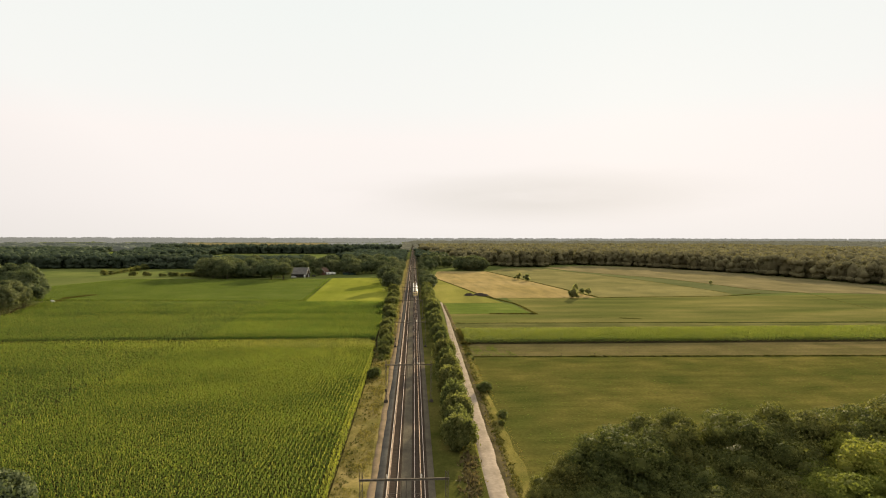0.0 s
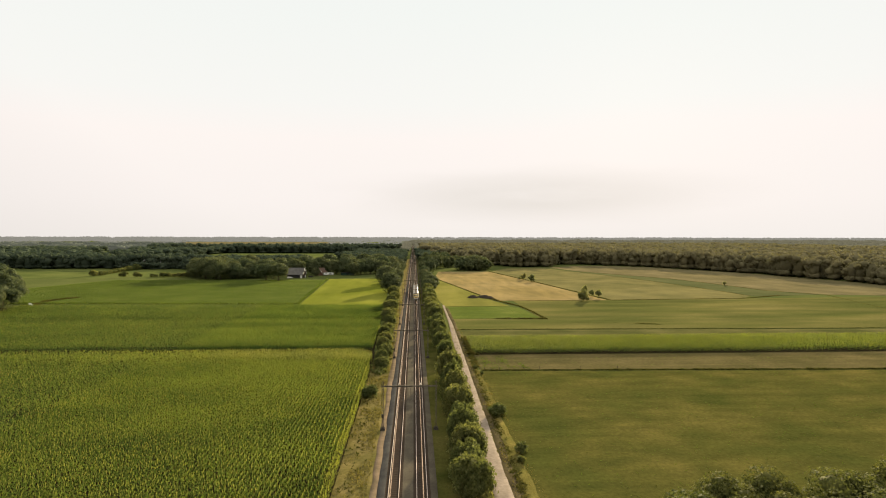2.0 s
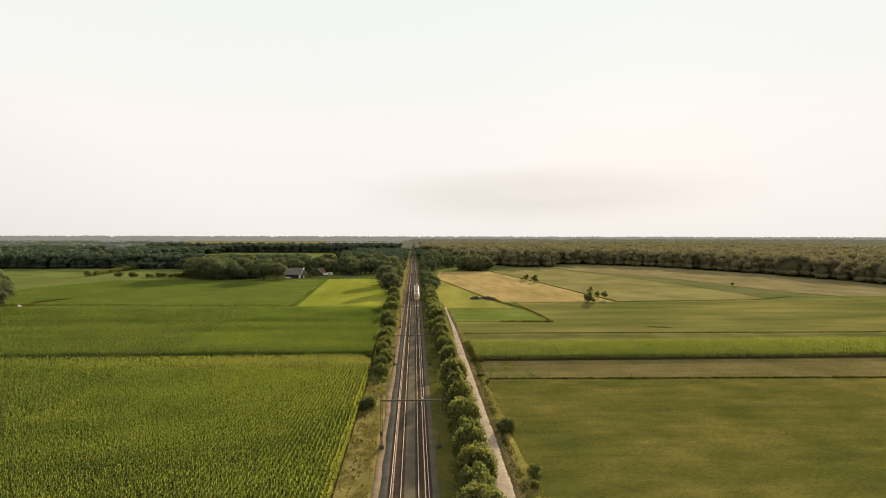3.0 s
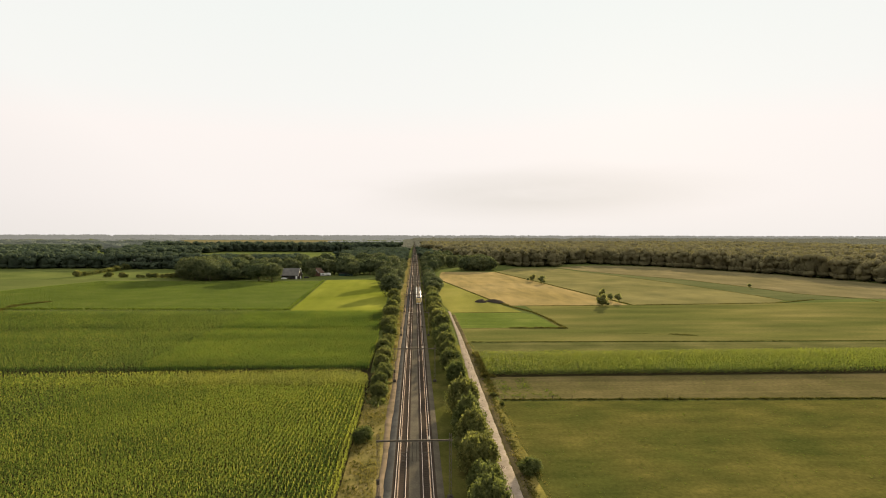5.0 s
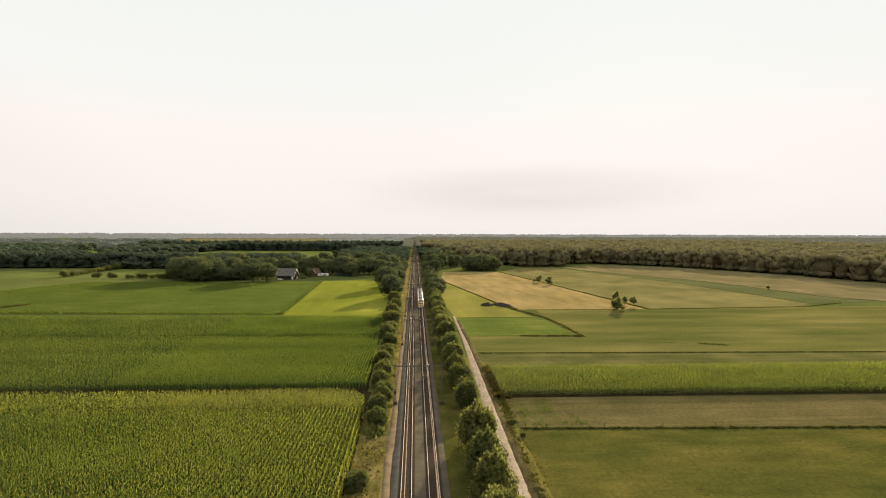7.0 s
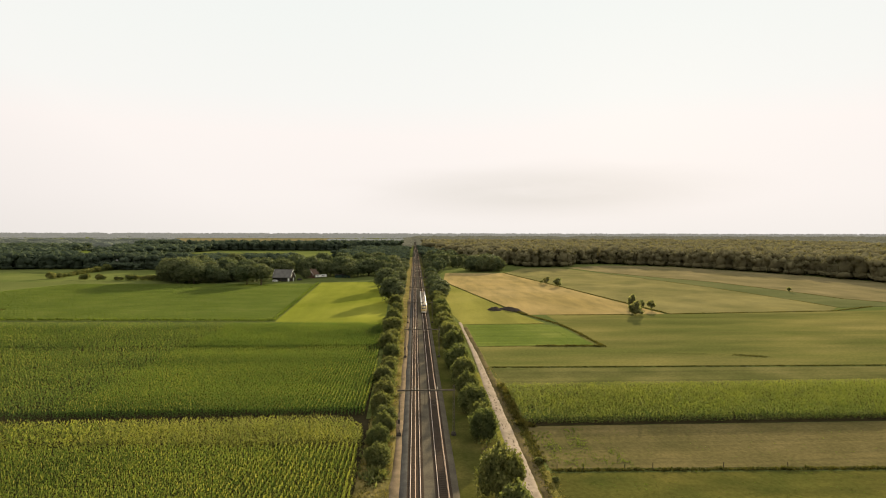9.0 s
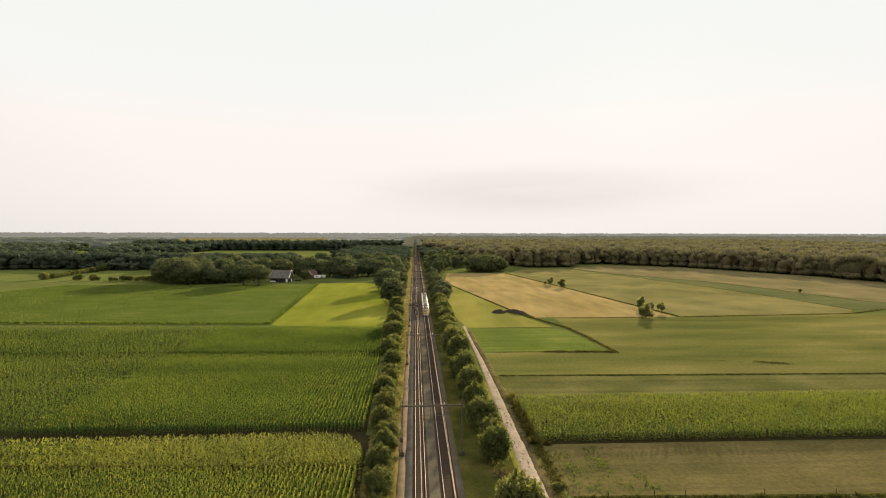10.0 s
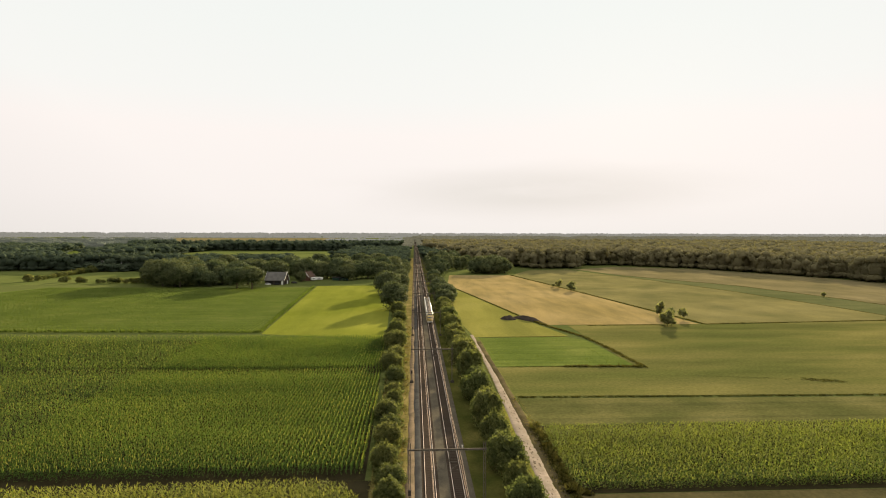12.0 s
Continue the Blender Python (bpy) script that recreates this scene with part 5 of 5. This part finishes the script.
def shed():
    root = tagged(new("garden_shed"), "long low dark green shed before the trees", "shed")
    root.matrix_basis = pose(-62, 541, 0, 0, 0, -4)
    part("wall", simple(box, -6, 6, -1.8, 1.8, 0, 2.1, 0.02), M_GREEN, root)
    part("roof", slab([(-6.3, -2.1, 2.1), (6.3, -2.1, 2.1), (6.3, 2.1, 2.6), (-6.3, 2.1, 2.6)], 0.06), M_TDARK, root, "dark felt roof")
    part("door", simple(box, -0.5, 0.5, -1.88, -1.78, 0.0, 1.95), M_TDARK, root)


shed()


def car(x, y, turn, paint, label):
    root = tagged(new("parked_car"), label, "car", "vehicles in the farmyard")
    root.matrix_basis = pose(x, y, 0, 0, 0, turn)
    bm = bmesh.new()
    side = [(-2.1, 0.35), (2.1, 0.35), (2.15, 0.75), (1.25, 0.95), (0.7, 1.45), (-1.2, 1.5), (-1.95, 0.98), (-2.15, 0.8)]
    a = [bm.verts.new((p, -0.85 + (0.12 if z > 1.2 else 0), z)) for p, z in side]
    b = [bm.verts.new((p, 0.85 - (0.12 if z > 1.2 else 0), z)) for p, z in side]
    bm.faces.new(a[::-1])
    bm.faces.new(b)
    for i in range(8):
        bm.faces.new((a[i], a[(i + 1) % 8], b[(i + 1) % 8], b[i]))
    bmesh.ops.recalc_face_normals(bm, faces=bm.faces)
    part("body", bm, paint, root)
    for s in (-1, 1):
        part("side_window", slab([(-1.35, s * 0.83, 1.0), (0.85, s * 0.83, 1.0), (0.62, s * 0.76, 1.38), (-1.1, s * 0.76, 1.42)], 0.02), M_GLASS, root)
        for d in (-1.3, 1.3):
            part("wheel", simple(rod, (d, s * 0.7, 0.32), (d, s * 0.88, 0.32), 0.32, 0.32, 12), M_TDARK, root)
    part("windscreen", slab([(1.22, -0.7, 0.98), (1.22, 0.7, 0.98), (0.74, 0.62, 1.42), (0.74, -0.62, 1.42)], 0.02), M_GLASS, root)


car(-108, 503.5, 12, M_WHITE, "white car parked before the barn")
car(-101.5, 503, -5, M_TROOF, "dark grey car parked before the barn")
car(-92, 515, 40, M_TROOF, "dark grey car parked in the farmyard")


def trailer(x, y, turn):
    root = tagged(new("farm_trailer"), "white box trailer parked in the farmyard", "trailer", "vehicles in the farmyard")
    root.matrix_basis = pose(x, y, 0, 0, 0, turn)
    part("body", simple(box, -2.2, 2.2, -1.05, 1.05, 0.6, 2.5, 0.08), M_WHITE, root)
    part("window", simple(box, -1.0, 0.6, -1.08, -1.0, 1.4, 2.0), M_GLASS, root)
    part("drawbar", simple(rod, (2.2, 0, 0.6), (3.4, 0, 0.5), 0.06), M_TDARK, root)
    for s in (-1, 1):
        part("wheel", simple(rod, (0, s * 0.85, 0.34), (0, s * 1.03, 0.34), 0.34, 0.34, 12), M_TDARK, root)


trailer(-82, 538, 25)
trailer(-78, 542, -20)


def bale(x, y):
    bm = bmesh.new()
    rod(bm, (-0.6, 0, 0.6), (0.6, 0, 0.6), 0.62, 0.62, 16)
    bmesh.ops.bevel(bm, geom=[e for e in bm.edges if e.is_boundary or abs(e.verts[0].co.x - e.verts[1].co.x) < 0.01], offset=0.08, segments=2, affect="EDGES")
    ob = new("wrapped_bale", from_bm("wrapped_bale", bm, M_WHITE))
    ob.matrix_basis = pose(x, y, 0.0, 0, 0, rng.uniform(0, 180))
    tagged(ob, "pale film-wrapped round bale at the field edge", "bale", "bales under the trees")


for x, y in ((-199, 314.5), (-201, 317), (-203.5, 320)):
    bale(x, y)


def fence_post(x, y):
    bm = bmesh.new()
    rod(bm, (0, 0, -0.2), (rng.uniform(-0.05, 0.05), 0, rng.uniform(0.8, 1.05)), 0.06, 0.05, 7)
    ob = new("fence_post", from_bm("fence_post", bm, M_TIMBER))
    ob.matrix_basis = pose(x, y, 0)
    tagged(ob, "weathered wooden fence post in rough grass", "post", "posts along the meadow ditch")


for x in (20.6, 24.8, 31.5, 36.0, 47.5, 58.0):
    fence_post(x, 169.3 - (x - 20) * 0.03)

# ---- woods ----


def wood(name, label, plots, leaf, clear=()):
    """Massed trees: crowns of leaf clumps over the given plots, but not on the clearings. plots: polygon, spacing, height, clumps a crown, clump size."""
    vs, qs, ts, base = [], [], [], 0
    for poly, gap, high, clumps, size in plots:
        kinds = []
        for k in range(7):
            R, H = gap * rng.uniform(0.74, 0.88), high * rng.uniform(0.9, 1.06)
            lb = [(0, 0, H * 0.46, R * 0.78, R * 0.78, H * 0.42)]
            lb.append((0, 0, H * 0.17, R * 0.9, R * 0.9, H * 0.18))
            for j in range(5 if clumps > 100 else 4):
                a, rr = rng.uniform(0, 6.28), R * rng.uniform(0.42, 0.62)
                rz = min(rr * 0.85, H * 0.24)
                lb.append((R * 0.62 * math.cos(a), R * 0.62 * math.sin(a), min(H * rng.uniform(0.35, 0.92), H - rz), rr, rr, rz))
            kinds.append(crown(lb, clumps, size, rng, 0.92, ICO1, 0.12, 0.3))
        xs, ys = [p[0] for p in poly], [p[1] for p in poly]
        X, Y = np.meshgrid(np.arange(min(xs), max(xs), gap), np.arange(min(ys), max(ys), gap))
        X = X.ravel() + rng.uniform(-0.42, 0.42, X.size) * gap
        Y = Y.ravel() + rng.uniform(-0.42, 0.42, Y.size) * gap
        keep = inside(X, Y, poly)
        for c in clear:
            keep &= ~inside(X, Y, c)
        for x, y in zip(X[keep], Y[keep]):
            v, q, t = kinds[int(rng.integers(7))]
            a, s = rng.uniform(0, 6.28), rng.uniform(0.86, 1.12)
            c, n = math.cos(a), math.sin(a)
            w = np.stack([x + (v[:, 0] * c - v[:, 1] * n) * s, y + (v[:, 0] * n + v[:, 1] * c) * s, v[:, 2] * min(s, 1.08)], 1)
            vs.append(w)
            qs.append(q + base)
            ts.append(t + base)
            base += len(w)
    me = mesh_of(name, np.concatenate(vs), np.concatenate(qs), np.concatenate(ts), (leaf,), smooth=True)
    return tagged(new(name, me), label, "wood", kind="stuff")


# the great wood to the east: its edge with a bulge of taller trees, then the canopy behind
wood("wood_east", "dense deciduous wood along the eastern fields, haze in its leaf colour", [
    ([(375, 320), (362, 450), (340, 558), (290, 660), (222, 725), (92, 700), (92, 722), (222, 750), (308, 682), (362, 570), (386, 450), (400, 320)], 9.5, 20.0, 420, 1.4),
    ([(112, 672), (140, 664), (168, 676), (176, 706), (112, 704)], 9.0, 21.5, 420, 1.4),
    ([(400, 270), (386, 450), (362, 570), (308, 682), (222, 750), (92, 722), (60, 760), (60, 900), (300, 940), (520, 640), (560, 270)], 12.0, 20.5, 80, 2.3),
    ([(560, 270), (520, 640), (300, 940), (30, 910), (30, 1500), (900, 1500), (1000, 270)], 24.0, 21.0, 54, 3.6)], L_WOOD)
wood("backdrop_wood", "brown-green wooded distance with glowing haze in its surface colour", [
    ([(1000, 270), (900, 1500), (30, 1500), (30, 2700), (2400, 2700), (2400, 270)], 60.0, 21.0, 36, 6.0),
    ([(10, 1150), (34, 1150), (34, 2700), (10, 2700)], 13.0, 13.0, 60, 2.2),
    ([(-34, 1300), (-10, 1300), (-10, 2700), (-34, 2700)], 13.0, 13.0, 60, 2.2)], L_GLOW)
CLEARING = [(-490, 985), (-560, 985), (-720, 1345), (-640, 1345)]
GLADE = [(-326, 691), (-364, 691), (-600, 1010), (-535, 1010)]
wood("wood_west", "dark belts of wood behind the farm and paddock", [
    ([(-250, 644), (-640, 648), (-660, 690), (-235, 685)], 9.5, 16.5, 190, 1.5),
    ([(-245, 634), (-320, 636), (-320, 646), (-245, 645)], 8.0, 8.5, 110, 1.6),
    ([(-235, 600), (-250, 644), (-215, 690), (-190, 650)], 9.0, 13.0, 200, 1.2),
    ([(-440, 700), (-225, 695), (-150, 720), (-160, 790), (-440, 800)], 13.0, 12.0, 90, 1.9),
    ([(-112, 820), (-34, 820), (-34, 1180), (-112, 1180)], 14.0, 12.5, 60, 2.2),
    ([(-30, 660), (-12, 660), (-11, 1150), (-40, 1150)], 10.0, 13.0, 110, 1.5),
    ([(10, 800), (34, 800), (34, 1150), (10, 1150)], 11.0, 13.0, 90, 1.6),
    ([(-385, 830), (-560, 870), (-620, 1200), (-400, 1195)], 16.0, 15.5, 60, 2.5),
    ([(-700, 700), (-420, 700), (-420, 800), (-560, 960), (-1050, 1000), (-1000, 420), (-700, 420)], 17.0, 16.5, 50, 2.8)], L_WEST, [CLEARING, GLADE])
wood("wood_behind_fields", "dark straight belt of wood behind a pale field", [
    ([(-30, 1190), (-560, 1210), (-600, 1290), (-30, 1290)], 11.0, 21.0, 70, 2.2),
    ([(-580, 1040), (-1050, 1040), (-1080, 1200), (-600, 1230)], 18.0, 16.0, 60, 2.8)], L_WEST, [CLEARING])
wood("backdrop_wood", "grey-green distant wood belts with glowing haze in their surface colour", [
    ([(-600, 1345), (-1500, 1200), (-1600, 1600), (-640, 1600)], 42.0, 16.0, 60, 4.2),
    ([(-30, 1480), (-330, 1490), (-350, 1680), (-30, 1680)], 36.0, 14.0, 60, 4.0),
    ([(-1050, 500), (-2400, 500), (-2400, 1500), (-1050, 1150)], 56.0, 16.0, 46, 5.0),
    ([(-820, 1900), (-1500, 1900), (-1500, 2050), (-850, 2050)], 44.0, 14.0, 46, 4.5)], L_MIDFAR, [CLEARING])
wood("backdrop_horizon", "pale far wooded horizon with glowing haze in its surface colour", [
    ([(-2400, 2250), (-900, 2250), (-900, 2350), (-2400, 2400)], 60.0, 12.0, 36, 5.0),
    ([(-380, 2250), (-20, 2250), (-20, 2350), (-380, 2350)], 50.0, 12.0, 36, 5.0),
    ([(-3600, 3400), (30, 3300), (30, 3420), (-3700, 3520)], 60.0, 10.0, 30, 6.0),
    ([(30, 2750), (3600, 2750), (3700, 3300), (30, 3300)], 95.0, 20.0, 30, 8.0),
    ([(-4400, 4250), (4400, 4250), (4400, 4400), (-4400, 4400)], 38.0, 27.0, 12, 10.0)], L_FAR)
sheet("field_clearing", CLEARING, 0.03, M_LUSH, "pale green clearing inside the wood")
sheet("field_behind_farm", [(-116, 860), (-384, 880), (-396, 1188), (-116, 1188)], 0.03, M_PADDOCK, "pale green field between belts of wood")
sheet("field_far_strip", [(-380, 1750), (-800, 1750), (-1350, 3250), (-420, 3250)], 0.03, M_STRAW, "pale distant harvested field")

# ---- sleepers, each by itself ----
for t in TRACKS:
    for k in range(300):
        part("sleeper", SLEEPER, None, t, m=pose(0, 70 + 0.6 * k, 0))
